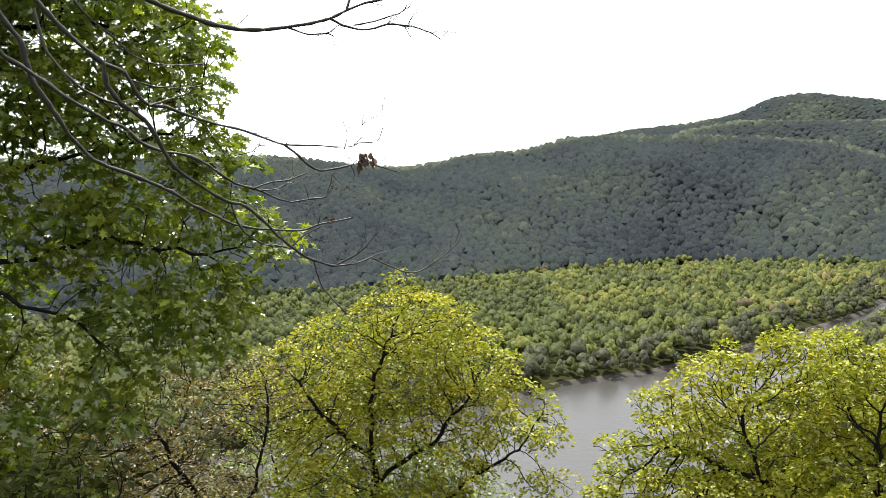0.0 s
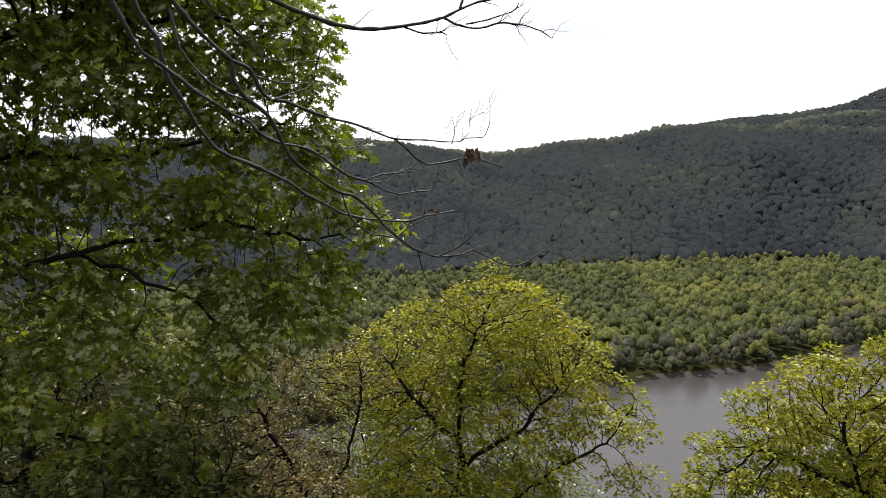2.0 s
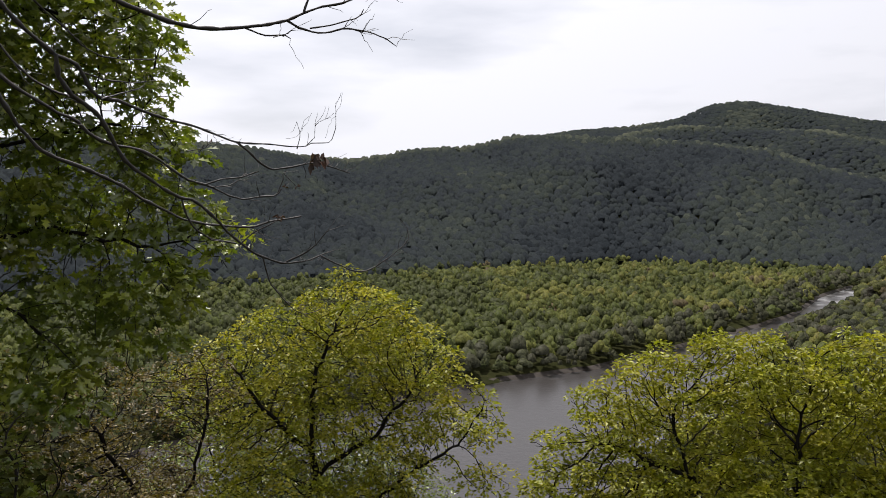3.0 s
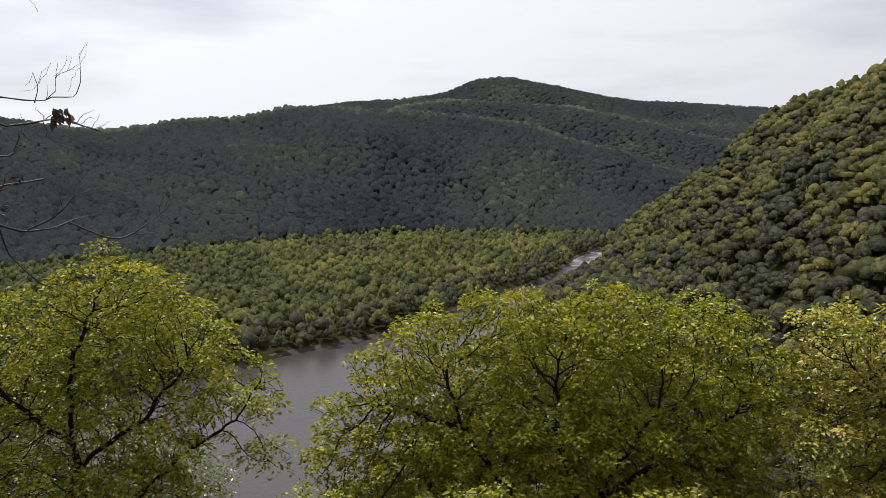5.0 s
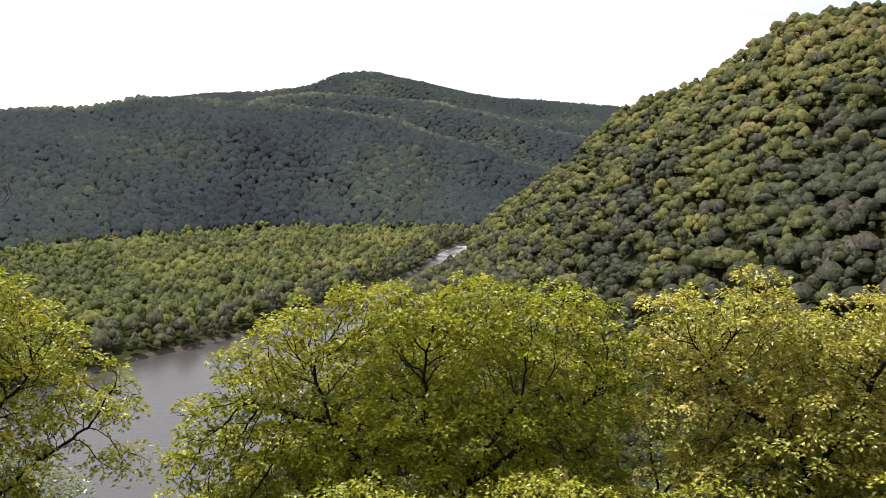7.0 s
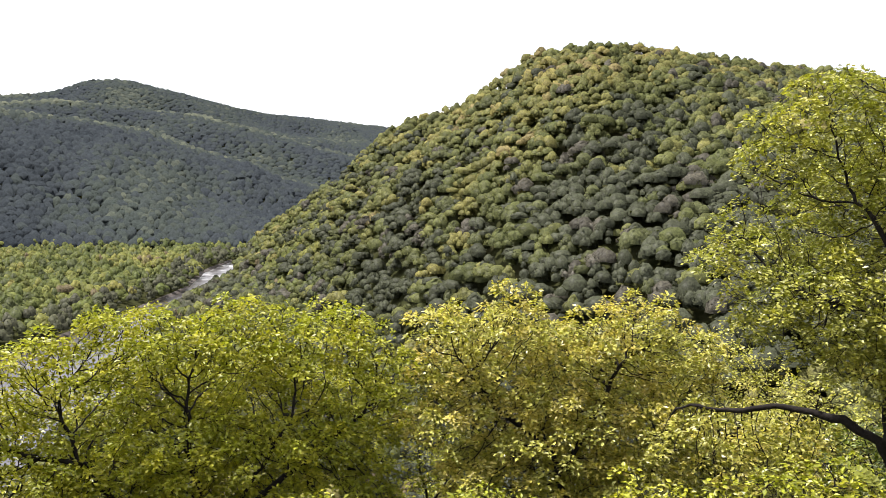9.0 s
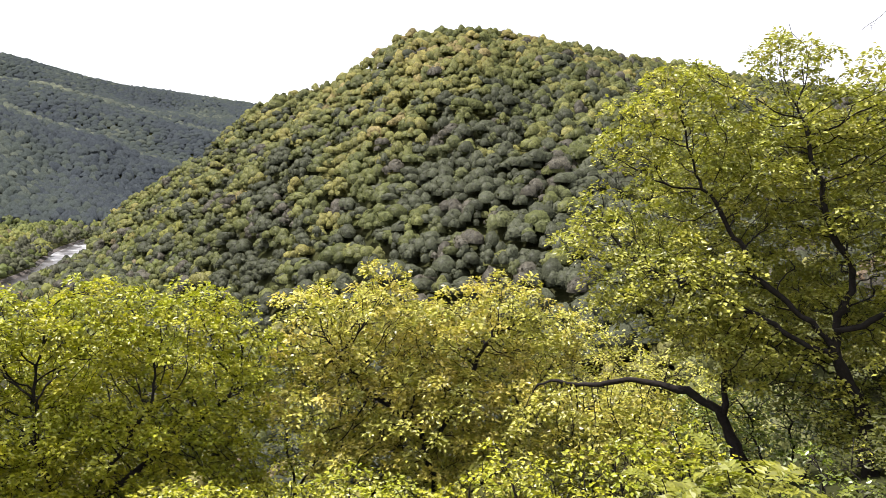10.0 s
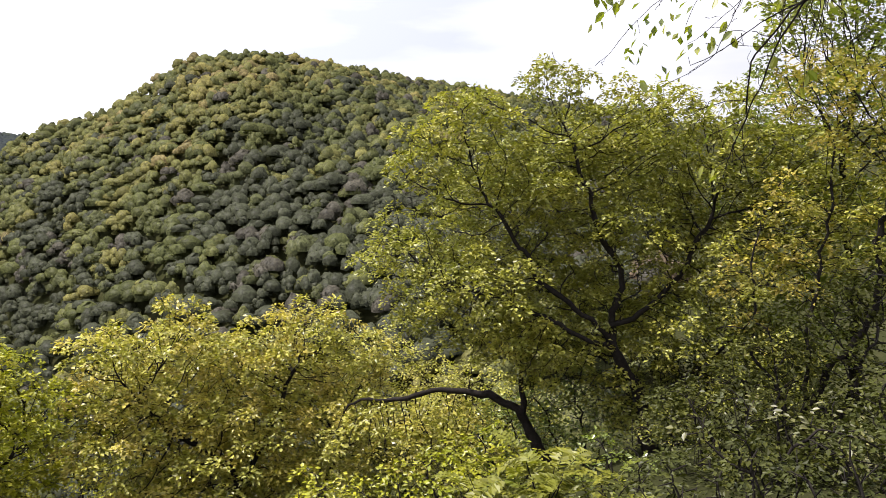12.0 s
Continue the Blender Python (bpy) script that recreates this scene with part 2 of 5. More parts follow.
FOOT_A = np.array([(-60, 640), (-34, 720), (-24, 770), (-15, 860), (-4, 925), (4, 912), (8, 908), (12, 925), (20, 1000)], float)
SLOPE = np.array([(-180, -6, -4), (-110, 2, 4), (-80, 12, 18), (-50, 24, 33), (-20, 30, 37), (20, 31, 37), (40, 26, 33), (60, 15, 24), (85, 7, 12), (120, -2, 0), (180, -6, -4)])
RIVER = np.array([(430, 1010), (300, 915), (205, 868), (136, 842), (97, 752), (66, 648), (38, 585), (5, 502), (-28, 390), (-58, 340), (-90, 263), (-128, 194), (-170, 115), (-220, 20), (-260, -120)], float)
RIVER_HALF = np.array([20, 20, 21, 24, 22, 15, 13, 20, 43, 54, 70, 72, 64, 54, 54], float)


def river_gap(x, y):
    """Distance to the river's edge, negative on the water."""
    best = np.full(np.shape(x), 1e9)
    for (a, b), (ha, hb) in zip(zip(RIVER[:-1], RIVER[1:]), zip(RIVER_HALF[:-1], RIVER_HALF[1:])):
        d = b - a
        u = np.clip(((x - a[0]) * d[0] + (y - a[1]) * d[1]) / (d @ d), 0, 1)
        best = np.minimum(best, np.hypot(x - a[0] - u * d[0], y - a[1] - u * d[1]) - (ha + (hb - ha) * u))
    return best


def waves(x, y, size, seed):
    """A smooth uneven field between about -1 and 1."""
    g = np.random.default_rng(seed)
    total = np.zeros(np.shape(x))
    for k in range(7):
        a, p, s = g.uniform(0, 2 * np.pi), g.uniform(0, 2 * np.pi), size * g.uniform(0.55, 1.5)
        total = total + np.sin((x * np.cos(a) + y * np.sin(a)) * 2 * np.pi / s + p)
    return total / 3.5


def crest(table, az):
    el, d = np.interp(az, table[:, 0], table[:, 1]), np.interp(az, table[:, 0], table[:, 2])
    return d, 95.0 + d * np.tan(np.radians(el))


def rise(r, foot, z_foot, top, z_top, fall):
    u = (r - foot) / (top - foot)
    up = z_foot + (z_top - z_foot) * u * (1.14 - 0.14 * u)
    return np.where(u <= 0, z_foot + (r - foot) * 0.6, np.where(u <= 1, up, z_top - (r - top) * fall))


def ground_z(x, y):
    r, az = np.hypot(x, y), np.degrees(np.arctan2(x, y))
    s1, s2 = np.interp(az, SLOPE[:, 0], SLOPE[:, 1]), np.interp(az, SLOPE[:, 0], SLOPE[:, 2])
    flat = np.clip(r - 1.6, 0, None)
    near = 93.35 - np.minimum(flat, 30) * np.tan(np.radians(s1)) - np.clip(flat - 30, 0, None) * np.tan(np.radians(s2))
    near = near + waves(x, y, 14, 3) * np.clip(r / 60, 0, 1) * 1.2
    near = np.where(np.abs(az) > 95, np.minimum(near, 150), near)
    gap = river_gap(x, y)
    floor = np.clip(gap * 0.35 + 0.4, -3.0, 3.0) + waves(x, y, 160, 5) * 1.2 * (gap > 15)
    z = np.maximum(near, floor)
    # the wooded hill across the ravine
    dh, zh = crest(CREST_H, az)
    fh, zf = np.interp(az, FOOT_H[:, 0], FOOT_H[:, 1]), np.interp(az, FOOT_H[:, 0], FOOT_H[:, 2])
    u = np.clip((r - fh) / (dh - fh), 0, 1)
    hill = rise(r, fh, zf, dh, zh - 9.0, 0.35) + waves(x, y, 120, 8) * 16 * u * (1 - u)
    hill = np.where((az > 6.5) & (az < 112), hill, -50)
    z = np.where(gap > 0, np.maximum(z, hill), z)
    # the far range, ridge behind ridge
    fa = np.interp(az, FOOT_A[:, 0], FOOT_A[:, 1])
    for table, foot, zft, wob in ((CREST_A, fa, 3.0, 9), (CREST_B, fa + 480, 40.0, 7), (CREST_C, fa + 900, 90.0, 7)):
        d, zc = crest(table, az)
        u = np.clip((r - foot) / (d - foot), 0, 1)
        spur = 1.5 * np.sin(az * 0.62 + r / 160.0 + 0.6) + 0.7 * np.sin(az * 1.5 - r / 110.0) + waves(x, y, 330, 11) * 3.5
        m = rise(r, foot, zft, d, zc - 3.5, 0.45) + spur * wob * 1.5 * u * (1 - u) - 70 * np.exp(-((az + 25.5) / 3.4) ** 2) * u * u * (1 - u)
        z = np.where(r > foot, np.maximum(z, np.where(gap > 6, m, z)), z)
    return z


def make_ground():
    az = np.radians(np.concatenate([np.arange(-90, 100, 0.8), np.arange(100, 270, 4.0)]))
    rr = np.concatenate([[0.0], np.geomspace(1.5, 200, 46), np.arange(210, 1100, 13), np.geomspace(1110, 4700, 60)])
    A, R = np.meshgrid(az, rr)
    X, Y = R * np.sin(A), R * np.cos(A)
    Z = ground_z(X, Y)
    n_r, n_a = A.shape
    idx = np.arange(n_r * n_a).reshape(n_r, n_a)
    a, b = idx[:-1], np.roll(idx, -1, 1)[:-1]
    c, d = np.roll(idx, -1, 1)[1:], idx[1:]
    faces = np.stack([a, d, c, b], -1).reshape(-1, 4)
    ob = new("ground", mesh_of("ground", np.stack([X, Y, Z], -1).reshape(-1, 3), faces, M_SOIL, smooth=True))
    tagged(ob, "forest floor of litter and soil over hills and valley", "ground", kind="structure")
    # the river
    left, right = [], []
    way = np.gradient(RIVER, axis=0)
    for p, t, h in zip(RIVER, way, RIVER_HALF):
        nrm = np.array([-t[1], t[0]]) / np.hypot(*t)
        left.append((*(p + nrm * (h + 8)), 0.0))
        right.append((*(p - nrm * (h + 8)), 0.0))
    k = len(RIVER)
    faces = [(i, i + k, i + k + 1, i + 1) for i in range(k - 1)]
    ob = new("water", mesh_of("water", left + right, faces, M_WATER))
    tagged(ob, "brown slow river with a pale stretch of rapids", "river", kind="structure")
    # pale muddy edge along the far bank
    half = np.interp(np.linspace(0, k - 1, 160), np.arange(k), RIVER_HALF)
    line = np.stack([np.interp(np.linspace(0, k - 1, 160), np.arange(k), RIVER[:, i]) for i in (0, 1)], 1)
    way = np.gradient(line, axis=0)
    nrm = np.stack([way[:, 1], -way[:, 0]], 1) / np.linalg.norm(way, axis=1)[:, None]
    g = np.random.default_rng(77)
    wet = g.normal(size=160).cumsum() * 0.25
    wet = (wet - np.convolve(wet, np.ones(15) / 15, "same"))[:, None]
    rows = [np.concatenate([line + nrm * (half[:, None] + o + wet), np.full((160, 1), h)], 1) for o, h in ((-1.6, -0.1), (-0.9, 0.3), (0.5, 0.75), (2.5, 1.5))]
    faces = [(j * 160 + i, j * 160 + i + 1, (j + 1) * 160 + i + 1, (j + 1) * 160 + i) for j in range(3) for i in range(159)]
    ob = new("river_bank", mesh_of("river_bank", np.concatenate(rows), faces, M_MUD, smooth=True))
    tagged(ob, "pale muddy bank along the edge of the river", "river bank", kind="structure")


make_ground()


# ---------------------------------------------------------------- woods
def dome_template(g, sides, rings, up=0.0, rough=0.14):
    """A lumpy open dome in the unit box: rows of (radius, height), quads only."""
    verts = []
    for rad, h in rings:
        ph = g.uniform(0, 6.28)
        for i in range(sides):
            a = 2 * np.pi * i / sides + ph * 0.15
            k = rad * g.uniform(1 - rough, 1 + rough)
            verts.append((k * np.cos(a), k * np.sin(a), h + g.uniform(-0.5, 0.5) * rough))
    faces = []
    for j in range(len(rings) - 1):
        for i in range(sides):
            a, b = j * sides + i, j * sides + (i + 1) % sides
            faces.append((a, b, b + sides, a + sides))
    top = (len(rings) - 1) * sides
    for i in range(1, sides - 2, 2):
        faces.append((top, top + i, top + i + 1, top + i + 2))
    verts = np.array(verts)
    return verts, np.array(faces), verts - np.array((0, 0, 0.1 - up))


def leafy_template(g, cards, size, lobes=7, soft=0.45, core_size=0.62):
    """A crown of lobes: many small ragged leaf clumps round an uneven core. Triangles only."""
    core, quads, _ = dome_template(g, 6, [(0.5, 0.0), (0.78, 0.28), (0.62, 0.66), (0.2, 0.84)])
    core = core * core_size + np.array((0, 0, 0.06))
    cen, rad = [np.array((0, 0, 0.55))], [0.46]
    for i in range(lobes):
        a, k = 2 * np.pi * (i + g.uniform(-0.35, 0.35)) / lobes, g.uniform(0.45, 0.72)
        cen.append(np.array((k * np.cos(a), k * np.sin(a), g.uniform(0.18, 0.62) - 0.25 * (k - 0.45))))
        rad.append(g.uniform(0.24, 0.42))
    cen, rad = np.array(cen), np.array(rad)
    share = rad**2 / (rad**2).sum()
    vs, ns, made = [], [], 0
    while made < cards:
        i = g.choice(len(cen), p=share)
        d = g.normal(size=3)
        d /= np.linalg.norm(d)
        p = cen[i] + d * rad[i] * np.array((1, 1, 0.85)) * g.uniform(0.8, 1.12)
        others = np.delete(np.arange(len(cen)), i)
        if d[2] < -0.4 or (np.linalg.norm(p - cen[others], axis=1) < rad[others] * 0.8).any():
            continue
        nrm = d + g.normal(size=3) * 0.3 + np.array((0, 0, 0.15))
        nrm /= np.linalg.norm(nrm)
        u = np.cross(nrm, g.normal(size=3))
        u /= np.linalg.norm(u)
        v = np.cross(nrm, u)
        s = size * g.uniform(0.55, 1.35)
        vs.append(np.array([p + u * s * 1.2, p - u * s * 0.6 + v * s * g.uniform(0.7, 1.2), p - u * s * 0.6 - v * s * g.uniform(0.7, 1.2)]))
        ns.append(np.tile(d * soft + nrm * (1 - soft), (3, 1)))
        made += 1
    vs, faces = np.concatenate(vs), np.arange(cards * 3).reshape(-1, 3)
    if core_size:
        faces = np.concatenate([faces, quads[:, [0, 1, 2]] + len(vs), quads[:, [0, 2, 3]] + len(vs)])
        vs = np.concatenate([vs, core])
        ns.append(core - np.array((0, 0, 0.1)))
    return vs, faces, np.concatenate(ns)


def puff_template(g, lobes, rings, cards, size, sides=7):
    """A crown of rounded lobes under one dome, like a cauliflower, ragged with small leaf clumps. Triangles only."""
    vs, fs, ns, n = [], [], [], 0
    cen, rad = [np.array((g.uniform(-0.15, 0.15), g.uniform(-0.15, 0.15), 0.55))], [g.uniform(0.36, 0.48)]
    for i in range(lobes - 1):
        a, k = 2 * np.pi * (i + g.uniform(-0.35, 0.35)) / (lobes - 1), g.uniform(0.34, 0.72)
        cen.append(np.array((k * np.cos(a), k * np.sin(a), g.uniform(0.26, 0.66) - 0.8 * (k - 0.34))))
        rad.append(g.uniform(0.20, 0.40))
    for c, r in zip(cen, rad):
        v, q, _ = dome_template(g, sides, rings)
        d = v - np.array((0, 0, 0.1))
        w = c + v * r
        vs.append(w)
        ns.append(d / np.linalg.norm(d, axis=1)[:, None] + (w - np.array((0, 0, 0.1))) * 0.6)
        fs += [q[:, [0, 1, 2]] + n, q[:, [0, 2, 3]] + n]
        n += len(v)
    for _ in range(cards):
        i = g.integers(lobes)
        d = g.normal(size=3)
        d[2] = abs(d[2]) * 0.9 - 0.15
        d /= np.linalg.norm(d)
        p = cen[i] + d * rad[i] * g.uniform(0.92, 1.12)
        u = np.cross(d + g.normal(size=3) * 0.8, g.normal(size=3))
        u /= np.linalg.norm(u)
        w = np.cross(d, u)
        s = size * g.uniform(0.6, 1.3)
        vs.append(np.array([p + u * s * 1.2, p - u * s * 0.6 + w * s, p - u * s * 0.6 - w * s]))
        ns.append(np.tile(d + p * 0.8 + np.array((0, 0, 0.2)) + g.normal(size=3) * 0.35, (3, 1)))
        fs.append(np.arange(3)[None] + n)
        n += 3
    return np.concatenate(vs), np.concatenate(fs), np.concatenate(ns)


def scatter(xmin, xmax, ymin, ymax, step, seed, keep):
    g = np.random.default_rng(seed)
    X, Y = np.meshgrid(np.arange(xmin, xmax, step), np.arange(ymin, ymax, step))
    X = X + (np.arange(X.shape[0]) % 2)[:, None] * step / 2 + g.uniform(-0.38, 0.38, X.shape) * step
    Y = Y + g.uniform(-0.38, 0.38, Y.shape) * step
    x, y = X.ravel(), Y.ravel()
    m = keep(x, y, np.hypot(x, y), np.degrees(np.arctan2(x, y)))
    return x[m], y[m]


def wood(name, label, x, y, templates, width, height, material, tints, seed, deep=0.72, lie=0.0, vary=0.24):
    """One body of forest: a crown from the templates at every place."""
    g = np.random.default_rng(seed)
    z = ground_z(x, y)
    pick = g.integers(len(templates), size=len(x))
    east, north = (ground_z(x + 15, y) - ground_z(x - 15, y)) / 30, (ground_z(x, y + 15) - ground_z(x, y - 15)) / 30
    all_v, all_f, all_t, all_n, count = [], [], [], [], 0
    tint = tints(x, y, g)
    for k, (tv, tf, tn) in enumerate(templates):
        i = np.nonzero(pick == k)[0]
        if not len(i):
            continue
        a, w = g.uniform(0, 2 * np.pi, len(i)), width * np.clip(g.normal(1.0, vary, len(i)), 0.5, 1.8)
        h = height * g.uniform(1 - vary, 1 + vary, len(i))
        c, s = np.cos(a)[:, None], np.sin(a)[:, None]
        vx = (tv[None, :, 0] * c - tv[None, :, 1] * s) * w[:, None] / 2 + x[i][:, None]
        vy = (tv[None, :, 0] * s + tv[None, :, 1] * c) * w[:, None] / 2 + y[i][:, None]
        crown = np.minimum(h * deep, w * deep * 1.1)
        vz = z[i][:, None] + (h - crown)[:, None] + tv[None, :, 2] * crown[:, None] 
        all_v.append(np.stack([vx, vy, vz], -1).reshape(-1, 3))
        all_f.append((tf[None] + (np.arange(len(i)) * len(tv))[:, None, None]).reshape(-1, tf.shape[1]) + count)
        all_t.append(np.repeat(tint[i], len(tv)))
        all_n.append(np.stack([tn[None, :, 0] * c - tn[None, :, 1] * s - lie * east[i][:, None], tn[None, :, 0] * s + tn[None, :, 1] * c - lie * north[i][:, None], tn[None, :, 2] + lie + 0 * c],
                              -1).reshape(-1, 3))
        count += len(i) * len(tv)
    me = mesh_of(name, np.concatenate(all_v), np.concatenate(all_f), material, np.concatenate(all_t), smooth=True)
    nrm = np.concatenate(all_n)
    me.normals_split_custom_set_from_vertices((nrm / (np.linalg.norm(nrm, axis=1)[:, None] + 1e-9)).tolist())
    ob = new(name, me)
    return tagged(ob, label, "forest", kind="stuff")


def patchy(scale, seed, spread=0.24):
    def tints(x, y, g):
        return np.clip(0.5 + 0.22 * waves(x, y, scale, seed) + g.normal(size=len(x)) * spread, 0, 1)
    return tints


G = np.random.default_rng(5)
LOBE = [(0.86, -0.5), (1.0, 0.05), (0.86, 0.52), (0.45, 0.88)]
DOME = [(0.92, -0.25), (0.90, 0.42), (0.36, 0.92)]
ridge_t = [dome_template(G, 7, [(0.95, -0.25), (0.84, 0.45), (0.30, 0.92)], 0.6, 0.12) for _ in range(20)]
isl_t = [puff_template(G, 4, DOME, 20, 0.085, 5) for _ in range(18)]
hill_t = [puff_template(G, 6, DOME, 90, 0.066, 6) for _ in range(18)]
slope_t = [puff_template(G, 8, LOBE, 170, 0.065, 8) for _ in range(8)]
brush_t = [leafy_template(G, 1000, 0.048, 10, 0.2, 0) for _ in range(5)]


def ridge_foot(az):
    return np.interp(az, FOOT_A[:, 0], FOOT_A[:, 1]) + 14


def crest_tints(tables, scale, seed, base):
    """Patchy forest; the sunlit lines along the crests are painted in as paler trees."""
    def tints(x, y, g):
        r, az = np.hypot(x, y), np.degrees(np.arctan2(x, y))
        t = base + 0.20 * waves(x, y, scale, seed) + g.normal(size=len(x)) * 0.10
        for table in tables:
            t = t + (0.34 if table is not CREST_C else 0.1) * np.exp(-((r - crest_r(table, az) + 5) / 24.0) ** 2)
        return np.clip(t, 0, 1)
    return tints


def crest_r(table, az):
    return np.interp(az, table[:, 0], table[:, 2])


def in_sight(x, y, tall):
    """Leave out trees that stand wholly behind a nearer crest."""
    bear, dist = np.radians(np.arange(-68, 26, 0.25)), np.arange(560, 2600, 12.0)
    B, D = np.meshgrid(bear, dist, indexing="ij")
    el = np.maximum.accumulate((ground_z(D * np.sin(B), D * np.cos(B)) + 5 - 95) / D, axis=1)
    r, az = np.hypot(x, y), np.arctan2(x, y)
    i = np.clip(np.round((az - bear[0]) / radians(0.25)).astype(int), 0, len(bear) - 1)
    j = np.clip(((r - 560) / 12.0).astype(int) - 2, 0, len(dist) - 1)
    return (ground_z(x, y) + tall - 95) / r > el[i, j] - 0.001


x, y = scatter(-1500, 620, 250, 1480, 9.2, 1, lambda x, y, r, az: (az > -66) & (az < 20) & (r > ridge_foot(az)) & (r < crest_r(CREST_A, az) + 40) & (river_gap(x, y) > 3))
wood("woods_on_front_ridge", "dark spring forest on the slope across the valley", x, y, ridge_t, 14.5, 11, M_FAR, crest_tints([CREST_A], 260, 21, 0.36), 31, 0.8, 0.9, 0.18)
x, y = scatter(-2400, 1100, 500, 2560, 11.5, 2, lambda x, y, r, az: (az > -66) & (az < 24) & (r > crest_r(CREST_A, az) + 40) & (r < crest_r(CREST_C, az) + 30))
keep = in_sight(x, y, 12.0)
x, y = x[keep], y[keep]
# back ridges get a paler base tint, as more haze would give
wood("woods_on_back_ridges", "grey-green hazy forest over the distant ridges", x, y, ridge_t, 17, 9, M_FAR, crest_tints([CREST_B, CREST_C], 400, 22, 0.45), 32, 0.8, 1.0, 0.15)
x, y = scatter(-1000, 260, 120, 1010, 8.8, 3, lambda x, y, r, az: (az > -66) & (az < 14) & ((r > 370) | (x < np.interp(y, RIVER[::-1, 1], RIVER[::-1, 0]))) & (r <= ridge_foot(az)) & (river_gap(x, y) > 0) & (ground_z(x, y) < 120))


def valley_tints(x, y, g):
    """Darker green to the west, the lit bend painted yellower, grey young leaf along the bank."""
    az = np.degrees(np.arctan2(x, y))
    t = 0.18 + 0.26 * np.clip((az + 30) / 24, 0, 1) + 0.30 * waves(x, y, 150, 23) + g.normal(size=len(x)) * 0.18
    bank = (river_gap(x, y) < 26) & (g.uniform(size=len(x)) < 0.65)
    return np.where(bank, 0.11 + g.normal(size=len(x)) * 0.02, np.clip(t, 0.18, 1))


wood("valley_woods", "mixed green and yellow spring woods on the valley floor", x, y, isl_t, 14.0, 11, M_ISLAND, valley_tints, 33, 0.8, 0.6, 0.32)
x, y = scatter(60, 950, 40, 800, 7.5, 4, lambda x, y, r, az: (az > 6.5) & (az < 63) & (r > np.where(az > 18, 196, 222)) & (r < crest_r(CREST_H, az) + 12) & (river_gap(x, y) > 2))


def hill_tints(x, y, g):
    """Light painted into the tint: paler crest and west flank, darker low east side; greyish trees there."""
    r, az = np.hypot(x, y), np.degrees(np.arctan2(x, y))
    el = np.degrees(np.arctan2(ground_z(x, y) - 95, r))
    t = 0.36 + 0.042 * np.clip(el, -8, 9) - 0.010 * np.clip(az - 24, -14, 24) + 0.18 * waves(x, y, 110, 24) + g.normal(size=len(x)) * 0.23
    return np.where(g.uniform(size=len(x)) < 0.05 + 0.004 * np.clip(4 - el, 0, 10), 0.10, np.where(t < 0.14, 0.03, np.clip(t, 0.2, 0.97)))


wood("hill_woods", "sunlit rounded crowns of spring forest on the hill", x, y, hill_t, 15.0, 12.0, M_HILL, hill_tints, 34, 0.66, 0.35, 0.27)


def below(x, y, r, az, tall):
    """Where trees of that height stay under the openings between the nearer crowns."""
    lim = np.interp(az, [-75, -45, -34, -27, -24, -12, -9, 0, 22, 42, 60, 84], [-8, -12, -12, -18, -24, -24, -18, -15, -13, -11, -4, -2])
    return ground_z(x, y) + tall < 95 + r * np.tan(np.radians(lim))


x, y = scatter(-260, 320, 8, 380, 11.0, 5, lambda x, y, r, az: (az > -62) & (az < 63) & (r > 70) & (r <= np.where(az > 6.5, 222, 370)) & (river_gap(x, y) > 0) & (x > np.interp(y, RIVER[::-1, 1], RIVER[::-1, 0]))
               & below(x, y, r, az, 11.0))
wood("slope_woods", "green trees on the steep slope below the ledge", x, y, slope_t, 15, 11, M_HILL, patchy(60, 25), 35)
x, y = scatter(-90, 90, 4, 90, 6.2, 6, lambda x, y, r, az: (az > -62) & (az < 62) & (r > 26) & (r <= 58) & ((r > 45) | (az < 42)) & below(x, y, r, az, 6.0))
wood("slope_brush", "bright green understory trees below the ledge", x, y, brush_t, 6.0, 5, M_SLOPE, patchy(30, 26), 36)


# ---------------------------------------------------------------- trees close by
def part(name, mesh, parent, label="", kind=""):
    ob = new(name, mesh)
    ob.parent = parent
    ob.matrix_parent_inverse = parent.matrix_world.inverted()
    if label:
        ob["label"] = label
    if kind:
        ob["kind"] = kind
    return ob


def thing(name, label, category, place, group=""):
    ob = new(name)
    ob.location = place
    ob.matrix_world = Matrix.Translation(place)
    return tagged(ob, label, category, group)


def resample(pts, step):
    pts = np.asarray(pts, float)
    seg = np.linalg.norm(np.diff(pts, axis=0), axis=1)
    s = np.concatenate([[0], np.cumsum(seg)])
    k = max(2, int(round(s[-1] / step)) + 1)
    q = np.linspace(0, s[-1], k)
    return np.stack([np.interp(q, s, pts[:, i]) for i in range(3)], 1)


def curl(pts, amount, g):
    """Bend a path a little at each joint, as limbs grow."""
    n = len(pts)
    off = np.cumsum(g.normal(size=(n, 3)) * amount, axis=0)
    off -= np.linspace(0, 1, n)[:, None] * off[-1]
    return pts + off


def lobe_points(lobes, density, g):
    """Points in ellipsoids given by bearing, elevation, distance and half sizes in degrees; more towards the skin."""
    out = []
    for az, el, d, ra, re, *share in lobes:
        c, h, v = spot(az, el, d), d * math.radians(ra), d * math.radians(re)
        k = max(8, int(density * 4.19 * h * h * v * (share[0] if share else 1.0)))
        p = g.normal(size=(k, 3))
        p /= np.linalg.norm(p, axis=1)[:, None]
        p *= (g.uniform(0, 1, k) ** 0.28 * np.where(g.uniform(size=k) < 0.10, 1.28, 1.0))[:, None]
        out.append(c + p * np.array((h, h, v)))
    return np.concatenate(out)


